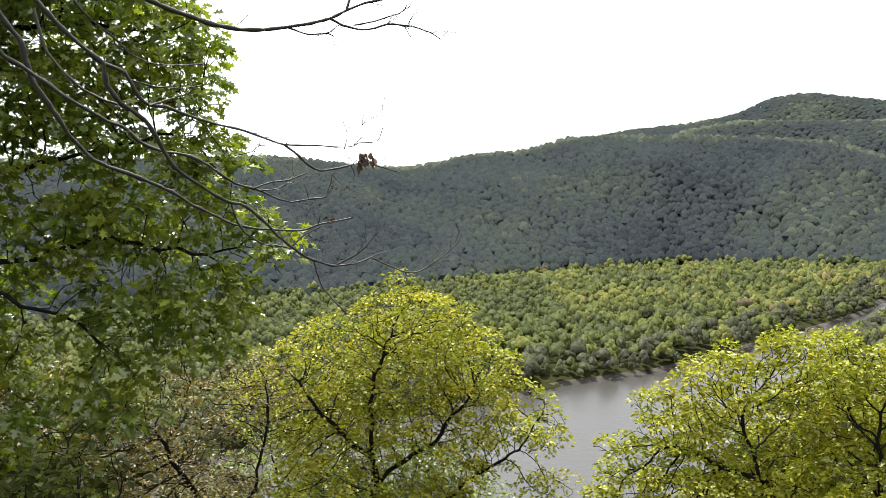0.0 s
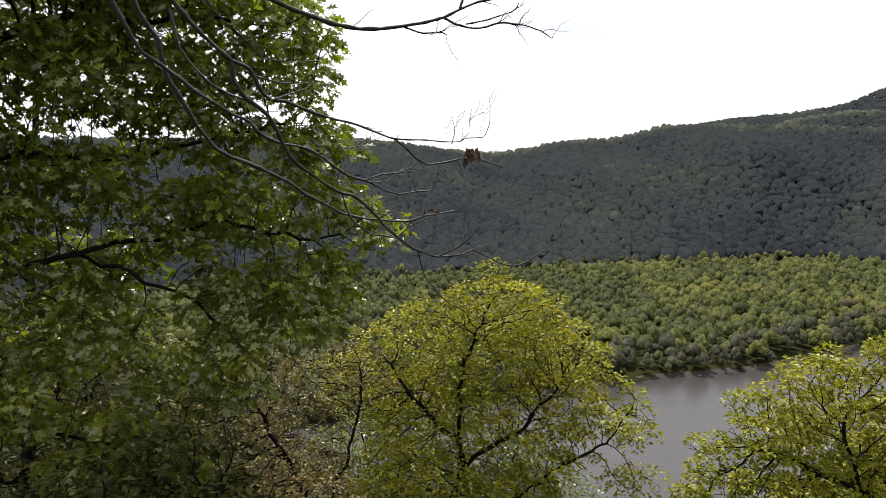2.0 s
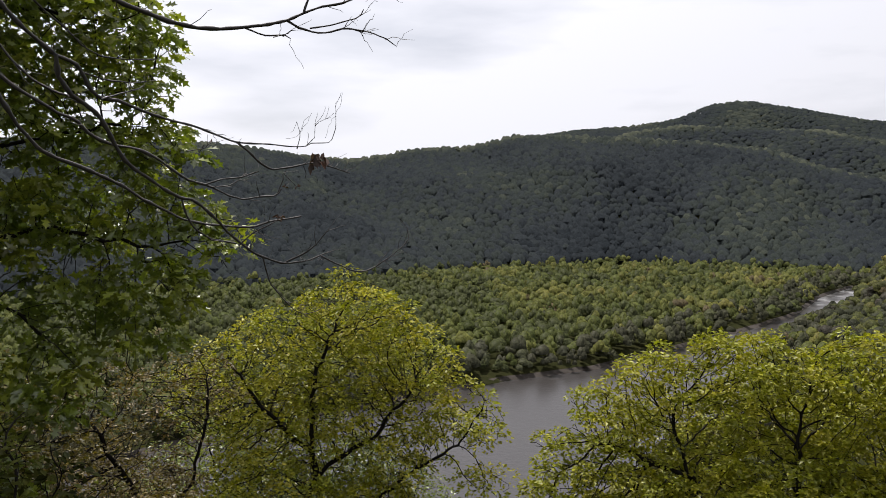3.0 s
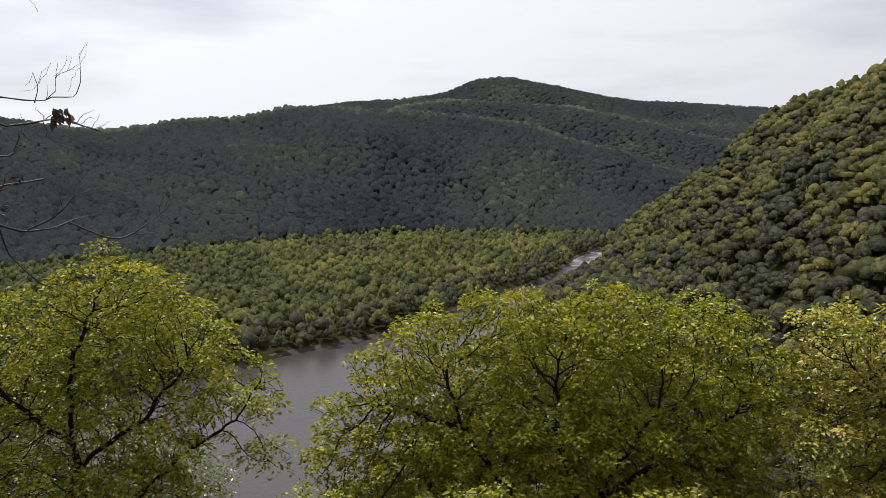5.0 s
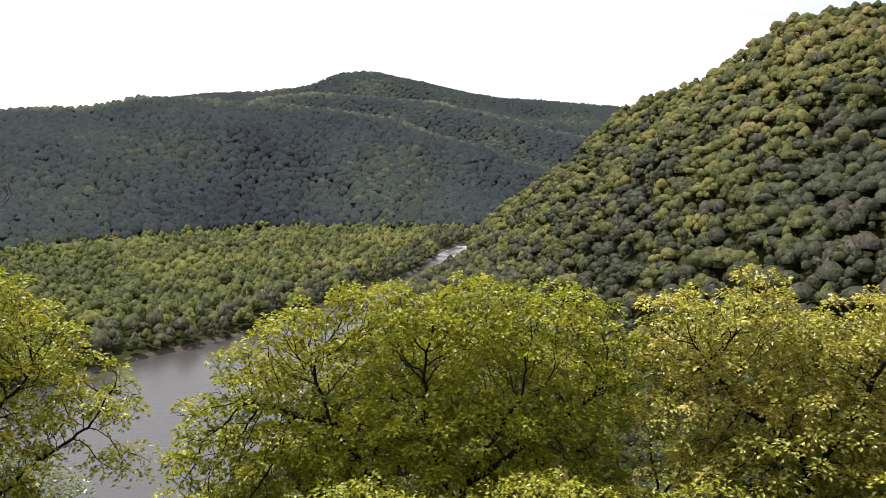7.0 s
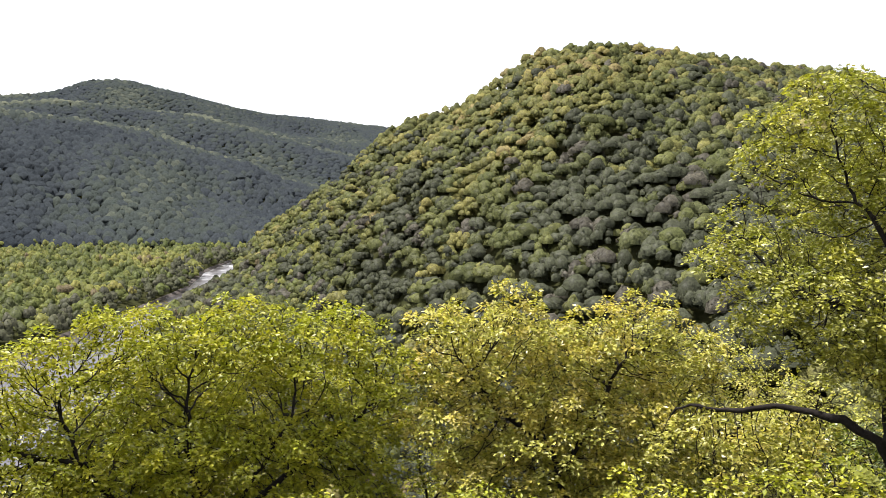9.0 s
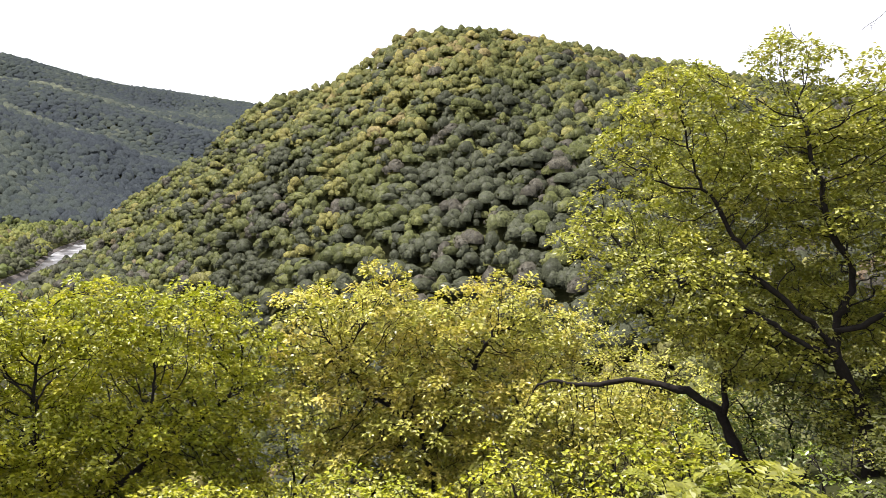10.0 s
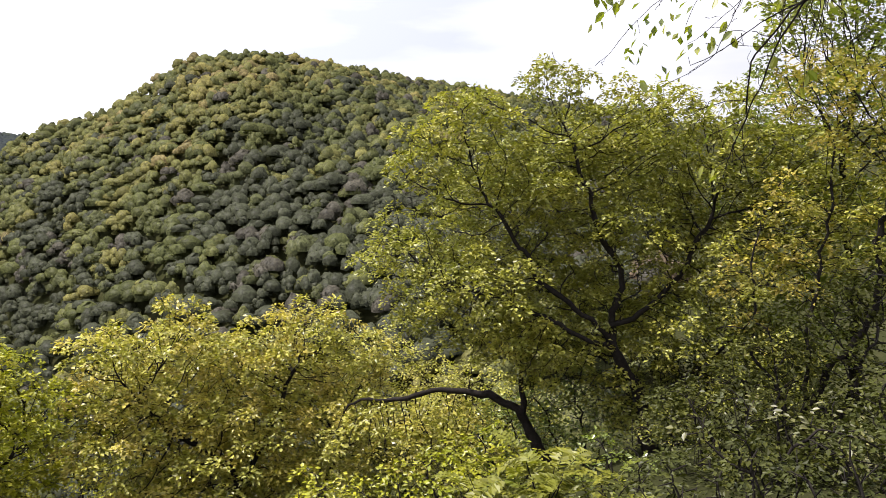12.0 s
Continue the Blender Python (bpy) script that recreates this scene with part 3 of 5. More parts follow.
def grow(seeds, goals, g, stout, step=0.2, reach=1.6, kill=0.3, rounds=130, lift=0.12):
    """Let limbs grow from the seed paths towards the goals. Gives nodes and parents."""
    pos, par, girth = [], [], []
    for i, path in enumerate(seeds):
        q = curl(resample(path, step), 0.03, g)
        if i:
            k = int(np.argmin(((np.array(pos) - q[0]) ** 2).sum(1)))
            q = q[1:]
        else:
            k = -1
        for j, p in enumerate(q):
            pos.append(p)
            par.append(k)
            girth.append(stout * (1.0 if i == 0 else 0.6) * (1 - 0.8 * j / len(q)))
            k = len(pos) - 1
    pos = [np.array(p) for p in pos]
    P = np.array(pos)
    kids = np.zeros(len(P) + 20000, int)
    d2 = ((goals[:, None] - P[None]) ** 2).sum(2)
    idx, best = d2.argmin(1), d2.min(1)
    alive = best > kill**2
    for rnd in range(rounds):
        act = alive & (best < (reach if rnd > 25 else 9.0) ** 2) & (kids[idx] < 3)
        if not act.any():
            break
        n = len(pos)
        P = np.array(pos)
        way = goals[act] - P[idx[act]]
        way /= np.linalg.norm(way, axis=1)[:, None] + 1e-9
        total = np.zeros((n, 3))
        np.add.at(total, idx[act], way)
        src = np.unique(idx[act])
        t = total[src]
        t /= np.linalg.norm(t, axis=1)[:, None] + 1e-9
        back = np.array([P[s] - P[par[s]] if par[s] >= 0 else (0, 0, step) for s in src]) / step
        t = t + 0.35 * back + g.normal(size=t.shape) * 0.22 + np.array((0, 0, lift))
        t /= np.linalg.norm(t, axis=1)[:, None] + 1e-9
        fresh = P[src] + t * step
        first = len(pos)
        for s, p in zip(src, fresh):
            pos.append(p)
            par.append(int(s))
            kids[s] += 1
        al = np.nonzero(alive)[0]
        d2 = ((goals[al][:, None] - fresh[None]) ** 2).sum(2)
        m = d2.min(1)
        closer = m < best[al]
        idx[al[closer]] = first + d2.argmin(1)[closer]
        best[al[closer]] = m[closer]
        alive &= best > kill**2
    return np.array(pos), np.array(par), np.array(girth)


def thickness(par, tip=0.0045, power=2.7):
    n = len(par)
    acc = np.zeros(n)
    for i in range(n - 1, -1, -1):
        if acc[i] == 0:
            acc[i] = tip**power
        if par[i] >= 0:
            acc[par[i]] += acc[i]
    return acc ** (1 / power)


def tube(path, radii, sides):
    """A tapered round limb along a path."""
    path = np.asarray(path)
    way = np.gradient(path, axis=0)
    way /= np.linalg.norm(way, axis=1)[:, None] + 1e-9
    ref = np.array((0.31, 0.17, 0.93)) if abs(way[0][2]) < 0.8 else np.array((0.93, 0.31, 0.17))
    u = np.cross(way, ref)
    u /= np.linalg.norm(u, axis=1)[:, None] + 1e-9
    v = np.cross(way, u)
    a = np.arange(sides) * 2 * np.pi / sides
    ring = path[:, None] + radii[:, None, None] * (np.cos(a)[None, :, None] * u[:, None] + np.sin(a)[None, :, None] * v[:, None])
    k = len(path)
    i, j = np.meshgrid(np.arange(k - 1), np.arange(sides), indexing="ij")
    a, b = i * sides + j, i * sides + (j + 1) % sides
    return ring.reshape(-1, 3), np.stack([a, b, b + sides, a + sides], -1).reshape(-1, 4)


def joined(pieces):
    vs, fs, n = [], [], 0
    for v, f in pieces:
        vs.append(v)
        fs.append(f + n)
        n += len(v)
    return np.concatenate(vs), np.concatenate(fs)


# leaf outlines: base at 0, tip at 1 along x; z lifts the edges
SIMPLE_LEAF = (np.array([(0, 0, 0), (0.45, -0.30, 0.08), (1, 0, -0.06), (0.5, 0.30, 0.08)]), np.array([(0, 1, 2, 3)]))
OAK_LEAF = (np.array([(0, 0, 0), (0.30, -0.10, 0.03), (0.42, -0.30, 0.07), (0.52, -0.09, 0.02), (0.72, -0.26, 0.04), (0.78, -0.08, -0.02), (1.0, 0, -0.08),
                      (0.78, 0.08, -0.02), (0.72, 0.26, 0.04), (0.52, 0.09, 0.02), (0.42, 0.30, 0.07), (0.30, 0.10, 0.03)]),
            np.array([(0, 1, 11, 0), (1, 2, 3, 11), (11, 3, 9, 10), (3, 4, 5, 9), (9, 5, 7, 8), (5, 6, 7, 5)]))
OVAL_LEAF = (np.array([(0, 0, 0), (0.25, -0.24, 0.06), (0.6, -0.26, 0.05), (1, 0, -0.08), (0.6, 0.26, 0.05), (0.25, 0.24, 0.06)]),
             np.array([(0, 1, 2, 3), (0, 3, 4, 5)]))


def leaf_axes(ways, g, flat=0.95, droop=0.15, wild=0.45):
    x = ways + np.array((0, 0, -droop))
    x = x / (np.linalg.norm(x, axis=1)[:, None] + 1e-9)
    up = np.array((0, 0, flat)) + g.normal(size=x.shape) * wild
    z = up - (up * x).sum(1)[:, None] * x
    z /= np.linalg.norm(z, axis=1)[:, None] + 1e-9
    return x, np.cross(z, x), z


def leaves_on(bases, ways, lengths, shape, g, flat=0.95, droop=0.15, wild=0.45):
    """Leaves at the bases, along the ways, facing mostly up. Gives arrays for one mesh."""
    x, y, z = leaf_axes(ways, g, flat, droop, wild)
    lv, lf = shape
    lv = lv.astype(float)
    v = bases[:, None] + lengths[:, None, None] * (lv[None, :, 0, None] * x[:, None] + lv[None, :, 1, None] * y[:, None] + lv[None, :, 2, None] * z[:, None])
    tri = np.array([t for q in lf for t in ((q[0], q[1], q[2]), (q[0], q[2], q[3])) if len(set(t)) == 3])
    f = tri[None] + (np.arange(len(bases)) * len(lv))[:, None, None]
    return v.reshape(-1, 3), f.reshape(-1, 3), len(lv)


def tree(name, label, seeds, lobes, seed, density=350, leaf=0.097, per=27, shape=SIMPLE_LEAF, leaf_mat=None, tint=(0.3, 0.7), bark=None, step=0.15,
         reach=1.2, kill=0.2, tip=0.0056, bare=0.0, twig_r=0.0096, clump=0.72, shell=0.5, puffs=1.0, hang=(0.95, 0.15, 0.45), category="tree", group="", leaf_label="", spread=1.0, foot=True, stout=0.06, singles=0):
    """A tree: its trunk, its main limbs and its foliage."""
    g = np.random.default_rng(seed)
    bark, leaf_mat = bark or M_BARK, leaf_mat or M_OAK
    seeds = [[spot(*p) for p in s] for s in seeds]
    base = seeds[0][0]
    if foot:
        base[2] = float(ground_z(np.array([base[0]]), np.array([base[1]]))[0]) - 0.15
    goals = lobe_points(lobes, density, g)
    pos, par, girth = grow(seeds, goals, g, stout, step, reach, kill)
    rad = thickness(par, tip)
    rad[:len(girth)] = np.maximum(rad[:len(girth)], girth)
    n = len(pos)
    heavy = np.full(n, -1)
    for i in range(n - 1, 0, -1):
        p = par[i]
        if p >= 0 and (heavy[p] < 0 or rad[i] > rad[heavy[p]]):
            heavy[p] = i
    home = thing(name, label, category, base, group)
    # chains of the heaviest children; each chain off the trunk heads one limb
    limb_of, pieces = np.full(n, -1), {}
    is_head = np.array([par[i] < 0 or heavy[par[i]] != i for i in range(n)])
    for i in np.nonzero(is_head)[0]:
        chain = [i]
        while heavy[chain[-1]] >= 0:
            chain.append(heavy[chain[-1]])
        key = -1 if par[i] < 0 else (limb_of[par[i]] if limb_of[par[i]] >= 0 else (i if rad[i] > 0.012 else -2))
        limb_of[chain] = key if key != -1 else -1
        nodes = ([par[i]] if par[i] >= 0 else []) + chain
        if len(nodes) < 2:
            continue
        rr = rad[nodes].copy()
        if par[i] >= 0:
            rr[0] = rr[1] * 1.1
        rr = rr * (1 + 0.09 * g.normal(size=len(rr)).clip(-1.5, 2.0) * (rr > 0.012))
        sides = 8 if rr[0] > 0.04 else 5 if rr[0] > 0.015 else 3
        pieces.setdefault(key, []).append(tube(pos[nodes], rr, sides))
        if par[i] < 0 and foot and len(rr) > 8:
            flare = np.linspace(1, 0, len(rr)) ** 6
            pieces[key][-1] = tube(pos[nodes], rr * (1 + 0.5 * flare), 10)
    for key, tubes in pieces.items():
        v, f = joined(tubes)
        kind_name = "trunk" if key == -1 else "twig_spray" if key == -2 else "limb"
        part(kind_name, mesh_of(kind_name, v, f, bark, smooth=True), home, kind="stuff" if key == -2 else "")
    # leaves in rosettes along the thin twigs
    thin = np.nonzero(rad < twig_r)[0]
    thin = thin[thin > 0]
    if bare:
        thin = thin[g.uniform(size=len(thin)) > bare]
    # the leaves form a skin over each bough, in tufts, and leave its inside open
    depth, above = np.full(len(thin), 9.0), np.zeros(len(thin))
    for az, el, d, ra, re, *_ in lobes:
        q = (pos[thin] - spot(az, el, d)) / (d * math.radians(ra), d * math.radians(ra), d * math.radians(re))
        far = np.linalg.norm(q, axis=1)
        above = np.where(far < depth, q[:, 2], above)
        depth = np.minimum(depth, far)
    skin = np.clip((depth - shell + 0.15) / 0.3, 0, 1) * np.clip(0.75 + 0.9 * above, 0.10, 1) * np.clip(clump + 0.25, 0, 1)
    thin = thin[g.uniform(size=len(thin)) < skin]
    thin = g.permutation(thin)
    gap, taken, keep = 0.35 * puffs, {}, []
    for i in thin:
        cell = tuple(np.floor(pos[i] / gap).astype(int))
        near = [q for dx in (-1, 0, 1) for dy in (-1, 0, 1) for dz in (-1, 0, 1) for q in taken.get((cell[0] + dx, cell[1] + dy, cell[2] + dz), ())]
        if all(((pos[i] - q) ** 2 * (1, 1, 1.8)).sum() > gap * gap for q in near):
            taken.setdefault(cell, []).append(pos[i])
            keep.append(i)
    # each tuft is a low dome of leaves that point outwards
    thin, per = np.array(keep), int(per * 3.0)
    at = np.repeat(thin, per)
    wide = np.repeat(gap * g.uniform(0.42, 0.78, len(thin)), per)
    rho, turn = np.sqrt(g.uniform(0, 1.1, len(at))), g.uniform(0, 2 * np.pi, len(at))
    off = np.stack([rho * np.cos(turn), rho * np.sin(turn), 0.75 * (1 - rho * rho) - 0.3 + g.normal(size=len(at)) * 0.17], 1) * wide[:, None]
    ways = off * np.array((1, 1, 0.3)) / wide[:, None] + g.normal(size=off.shape) * np.array((0.5, 0.5, 0.28))
    ways /= np.linalg.norm(ways, axis=1)[:, None] + 1e-9
    bases = pos[at] + off * spread
    t = np.clip(np.repeat(np.clip(g.uniform(*tint, len(thin)), 0, 1), per) + g.normal(size=len(at)) * 0.06, 0, 1)
    size = leaf * g.uniform(0.6, 1.25, len(at))
    first = np.ones(len(at), bool)
    if singles:
        # some of the outer leaves, each on its own
        lone = g.choice(np.nonzero(first)[0], singles, replace=False)
        first[lone] = False
        kinds = []
        for tone in (0.15, 0.4, 0.65, 0.9):
            lv, lf = shape
            kinds.append(mesh_of("leaf", lv, np.array([q for f in lf for q in ((f[0], f[1], f[2]), (f[0], f[2], f[3])) if len(set(q)) == 3]), leaf_mat, np.full(len(lv), tone)))
        ax, ay, az_ = leaf_axes(ways[lone], g, *hang)
        for i, j in enumerate(lone):
            ob = part("leaf", kinds[i % 4], home)
            m = Matrix.Identity(4)
            for c, axis in enumerate((ax[i], ay[i], az_[i])):
                for d in range(3):
                    m[d][c] = axis[d] * size[j]
            m.translation = Vector(bases[j])
            ob.matrix_basis = m
    v, f, k = leaves_on(bases[first], ways[first], size[first], shape, g, *hang)
    part("foliage", mesh_of("foliage", v, f, leaf_mat, np.repeat(t[first], k)), home, leaf_label, "stuff")
    return home


# the broad young oak over the river
tree("oak_tree", "broad bright green oak crown with many dark forking limbs",
     [[(7, -34, 15.2), (7.3, -24.2, 15), (8.7, -21.2, 15), (12.1, -17.2, 15)], [(7.2, -26, 15.1), (5, -21, 15), (4.6, -16, 15)],
      [(6.8, -28, 15.1), (1, -23, 14.9), (-2, -19.4, 14.8), (-3.6, -15.3, 14.8)], [(7.3, -24, 15), (14, -20.5, 15.2), (18, -16.5, 15.3)], [(-2, -19.4, 14.8), (-8, -17.6, 14.7)]],
     [(-7.8, -16.2, 15, 3.0, 2.4), (-4.5, -13.4, 15, 3.0, 3.0), (1, -12.1, 15, 3.8, 3.0), (8, -12.0, 15.3, 4, 2.9), (14.5, -12.5, 15.3, 3.8, 3.0), (19.5, -15.2, 15.3, 2.8, 2.8),
      (4, -18.5, 15.3, 6, 3.0, 0.35), (-12.3, -18.6, 14.7, 1.8, 1.6), (-11, -21.5, 14.7, 3.2, 1.8), (-9, -25, 14.7, 4, 2), (13, -18.5, 15.3, 5, 2.6, 0.4), (-6, -20, 15, 5, 3, 0.5), (-4.5, -17, 16.4, 3.6, 3, 0.9), (2, -16, 16.8, 5, 3.5, 0.9), (10, -16, 16.8, 5, 3.5, 0.9), (16, -17.5, 16.8, 4, 3.5, 0.8), (-1, -21.5, 16.5, 5, 3, 0.8), (9, -21.5, 16.5, 6, 3, 0.8), (3, -23, 15, 6, 2.2, 0.5), (15, -22.5, 15.2, 5, 2.2, 0.5)], 101, tint=(0.3, 0.75))
# the oak with the upright trunk
tree("oak_tree", "upright oak with a dark central trunk and airy yellow-green crown",
     [[(-30.5, -34, 16), (-30.9, -20.6, 16), (-30.8, -14.8, 16), (-28.3, -9.2, 16)], [(-30.9, -21, 16), (-26, -17.5, 16), (-22.5, -14, 15.8)], [(-30.8, -18, 16), (-34, -14.5, 16.2), (-35.5, -12.5, 16.3)],
      [(-30.5, -26, 16), (-25, -21, 15.8), (-19.5, -18.3, 15.5), (-17.3, -15, 15.5)]],
     [(-27, -9.3, 16, 3.9, 3.0), (-22.8, -12.7, 16, 3.3, 3.0), (-18.5, -16.5, 15.5, 2.8, 2.3), (-17.3, -20.6, 15.3, 2.0, 0.9), (-33, -11.6, 16.5, 3.4, 3.1), (-36.5, -14.5, 16.5, 3.2, 3.6),
      (-30, -16.5, 16.5, 4, 4, 0.5), (-27.5, -13.5, 17.6, 5, 4, 0.7), (-33, -16, 17.6, 4, 4, 0.6), (-22.5, -16.5, 17, 3.4, 3, 0.6), (-25, -16.5, 16.2, 3.5, 3, 0.5), (-24, -18.5, 16, 3.5, 2.6, 0.6), (-33, -21, 16, 5, 3.5, 0.5), (-26, -22, 15.8, 4, 2.5, 0.5)], 102, tint=(0.3, 0.85), puffs=1.2, clump=0.5)
# the thin brownish tree beside it
tree("oak_tree", "thin-leaved brownish young tree with bare twigs",
     [[(-39.5, -34, 14.5), (-40.5, -24, 14.5), (-42.5, -19.5, 14.5), (-45.2, -15, 14.5)], [(-40.5, -24, 14.5), (-38.3, -17, 14.6), (-37.5, -12.5, 14.6)]],
     [(-44, -14.5, 14.5, 4.2, 3.5), (-39, -14, 14.6, 3.4, 3), (-48, -17, 14.3, 3.5, 3.5), (-42, -20, 14.3, 4, 3), (-48, -21, 14.2, 5, 4), (-43, -24, 14, 6, 3), (-52, -18, 14.5, 4, 4)], 103, tint=(0.1, 1.0), leaf_mat=M_RUST, per=15, bare=0.1, leaf=0.075, clump=0.8)
# the yellow-green oak
tree("oak_tree", "yellow-green oak crown with crooked limbs below the ledge",
     [[(33, -33, 15), (33, -24, 15), (32.3, -19.4, 15), (28.5, -17.3, 15), (25, -14, 15)], [(32.6, -20.5, 15), (35.5, -16.5, 15.4), (37, -12.5, 15.8)], [(33, -26, 15), (38.8, -21, 15.3), (39.8, -17.2, 15.6)]],
     [(24, -12.1, 15, 3.0, 2.7), (28, -10.7, 15, 2.8, 2.6), (33, -12.5, 15.5, 3.3, 2.8), (37.5, -11.0, 16, 3.2, 2.8), (40.5, -14, 16, 3, 4), (25, -17, 15, 4, 4), (32, -18, 15, 4.5, 3.6),
      (39, -19, 15, 3, 3.6, 0.5), (28, -14.5, 16.8, 5, 4, 0.7), (36, -15, 17, 5, 4, 0.7), (31, -20.5, 16.5, 6, 3, 0.7), (28, -21.5, 14.8, 5, 3, 0.5), (36, -22, 14.8, 4, 2.6, 0.6)], 104, tint=(0.35, 0.9), leaf_mat=M_OAK_PALE)
# the tall oak on the right-hand slope
tree("oak_tree", "tall full oak with a dark forked trunk and dense crown",
     [[(63.2, -21, 13), (62.3, -15.5, 13), (60, -10.5, 12.9), (60.7, -6.7, 13), (59, -1, 13), (57, 4, 13.2)], [(60, -10.4, 12.9), (62, -9, 12.9), (65, -6.4, 13), (67, -2, 13.3)],
      [(62.4, -15.6, 13), (66.1, -13.2, 13), (69, -10, 13.2)], [(60, -10.5, 12.9), (55, -6, 12.8), (51, -1, 12.9)], [(60.3, -11.5, 12.9), (54, -9, 12.6), (48, -7, 12.6)]],
     [(46.2, 0.5, 13, 2.6, 3.8), (45.2, -5.3, 13, 3.4, 3.0), (50, 4.7, 13, 3.2, 3.0), (56, 7, 13.3, 2.6, 2.8), (62, 4.3, 13.3, 3.8, 3.4), (55, 0, 13.5, 4.5, 4.5), (67, 2.5, 13.5, 4, 4.0),
      (50, -7.3, 12.6, 5, 2.8), (62, -3, 13.8, 5, 4), (68, -5, 13.8, 4, 4), (72, -1, 13.8, 4, 5), (48, -10, 12.9, 4, 2.6, 0.6), (52, -3, 15, 5, 6, 0.5), (60, -1, 15.2, 6, 6, 0.5), (58, -9, 15, 6, 4, 0.6), (54, -11, 12.9, 4, 3, 0.5), (57, -13.5, 13.4, 3.5, 3, 0.7), (66, -9.5, 13.4, 4, 4, 0.6), (64, -15.5, 13.4, 4, 3, 0.6), (70, -13, 13.2, 4, 4)], 105, tint=(0.0, 0.55), stout=0.05, tip=0.0050, leaf=0.082, per=34, density=470, leaf_mat=M_OAK_PALE)
# the leaning tree with a long bare limb
tree("leaning_tree", "leaning oak with one long bare horizontal limb",
     [[(56.5, -24, 13.6), (55, -19, 13.6), (53.8, -16.2, 13.6), (51.8, -15.0, 13.7), (49.8, -14.8, 13.8), (45, -15.4, 14), (40.4, -15.8, 14.2)], [(54, -16.4, 13.6), (53.5, -12.5, 13.8)]],
     [(53, -11.5, 13.8, 2.6, 1.6), (41.5, -17.5, 14.2, 3, 1.6), (46, -19, 14.2, 4, 2.2)], 106, tint=(0.4, 0.8), leaf_mat=M_OAK_PALE, density=150, stout=0.10)
# the yellowing thicket at the end of the ledge
tree("thicket_bush", "dense thicket with yellowing tops and grey twigs",
     [[(74, -26, 9.5), (73.5, -17, 9.5), (74, -8, 9.8), (75, -1, 10)], [(73.6, -19, 9.5), (70, -11, 9.6), (70, -5, 9.8)], [(73.8, -15, 9.5), (77, -8, 9.6), (79, 2, 9.8)]],
     [(72.5, -1.5, 10, 3, 2.5), (76, -4, 10, 3.5, 3), (70, -6.5, 10, 3, 3), (77.5, 4, 10, 3.5, 4), (74, 7, 10.5, 3, 3), (82, 3, 10, 5, 8)], 107, tint=(0.2, 1.0), leaf_mat=M_OAK_PALE, density=420, category="bush", leaf=0.066, per=38, step=0.12, stout=0.04)
# lower thicket, its shade painted with the darkened leaf
tree("thicket_bush", "leafy lower part of the thicket, darkened for shade", [[(73, -26, 9.2), (72.5, -19, 9.2), (72, -13, 9.3)], [(72.6, -20, 9.2), (77, -14, 9.3), (78, -9, 9.4)], [(72.6, -21, 9.2), (67.5, -17, 9.4)]],
     [(77, -9.5, 9.5, 4, 4), (72, -12.5, 9.4, 4.2, 4), (67, -15.5, 9.5, 3.4, 3.4), (76, -17, 9.1, 5, 4), (71, -18, 9.0, 4, 3)], 112, tint=(0.2, 1.0), leaf_mat=M_SHADE_LEAF, density=420, category="bush", leaf=0.068, per=30,
     step=0.12, stout=0.03)
# the big dark oak beside the ledge, its backlit shade in the leaf colour
tree("oak_tree", "big oak, dark against the sun, with heavy spreading limbs",
     [[(-78, -19, 9.5), (-74, -10, 9.5), (-71, 0, 9.5), (-68, 12, 9.6)], [(-74, -11, 9.5), (-64.3, -8.9, 9.3), (-60.3, -14.5, 9), (-57, -15.8, 9)], [(-73.6, -9, 9.5), (-64.2, -6.7, 9.4), (-57.4, -3.8, 9.2), (-50, -6.9, 9)],
      [(-71, 0, 9.5), (-60, 3, 9.4), (-50, 4, 9.2), (-43, 5, 9)], [(-69.5, 6, 9.5), (-57, 11, 9.5), (-47, 12, 9.3)], [(-57.4, -3.8, 9.2), (-47, -2, 9.1), (-40, -3, 9)]],
     [(-43, 9, 9, 4.0, 4.8, 1.3), (-41.3, 2.5, 9, 3.6, 3.6, 1.4), (-38.6, -2.5, 9, 3.2, 3.0, 1.5), (-41.3, -6.3, 9, 3.6, 2.8, 1.5), (-49, 6, 9.5, 5, 6), (-48, -2, 9.5, 5, 4), (-56, 8, 9.5, 5, 6), (-57, 0.5, 9.5, 5, 3.4),
      (-64, 5, 9.5, 5, 7), (-50, 13, 9.5, 7, 4), (-60, 15, 9.5, 7, 5), (-64, -4, 9.5, 4, 3.4), (-48, -11.5, 8.7, 3.2, 2.4), (-58, -10, 9.3, 5, 3, 0.6), (-62, -14, 9, 4, 3, 0.6), (-50, -14, 8.8, 4, 3, 0.6), (-46, -7, 9, 4, 3, 1.2), (-43.5, -10, 8.8, 3, 2.2), (-54, -18, 8.6, 5, 3.5, 1.3), (-57, -5, 10, 5, 2.5, 0.7), (-56, 25, 10.5, 8, 5, 0.35), (-66, 24, 10, 8, 7, 0.5)], 108,
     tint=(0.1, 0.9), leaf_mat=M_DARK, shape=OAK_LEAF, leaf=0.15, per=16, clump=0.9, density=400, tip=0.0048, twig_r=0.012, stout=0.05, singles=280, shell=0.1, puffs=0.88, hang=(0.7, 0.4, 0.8))

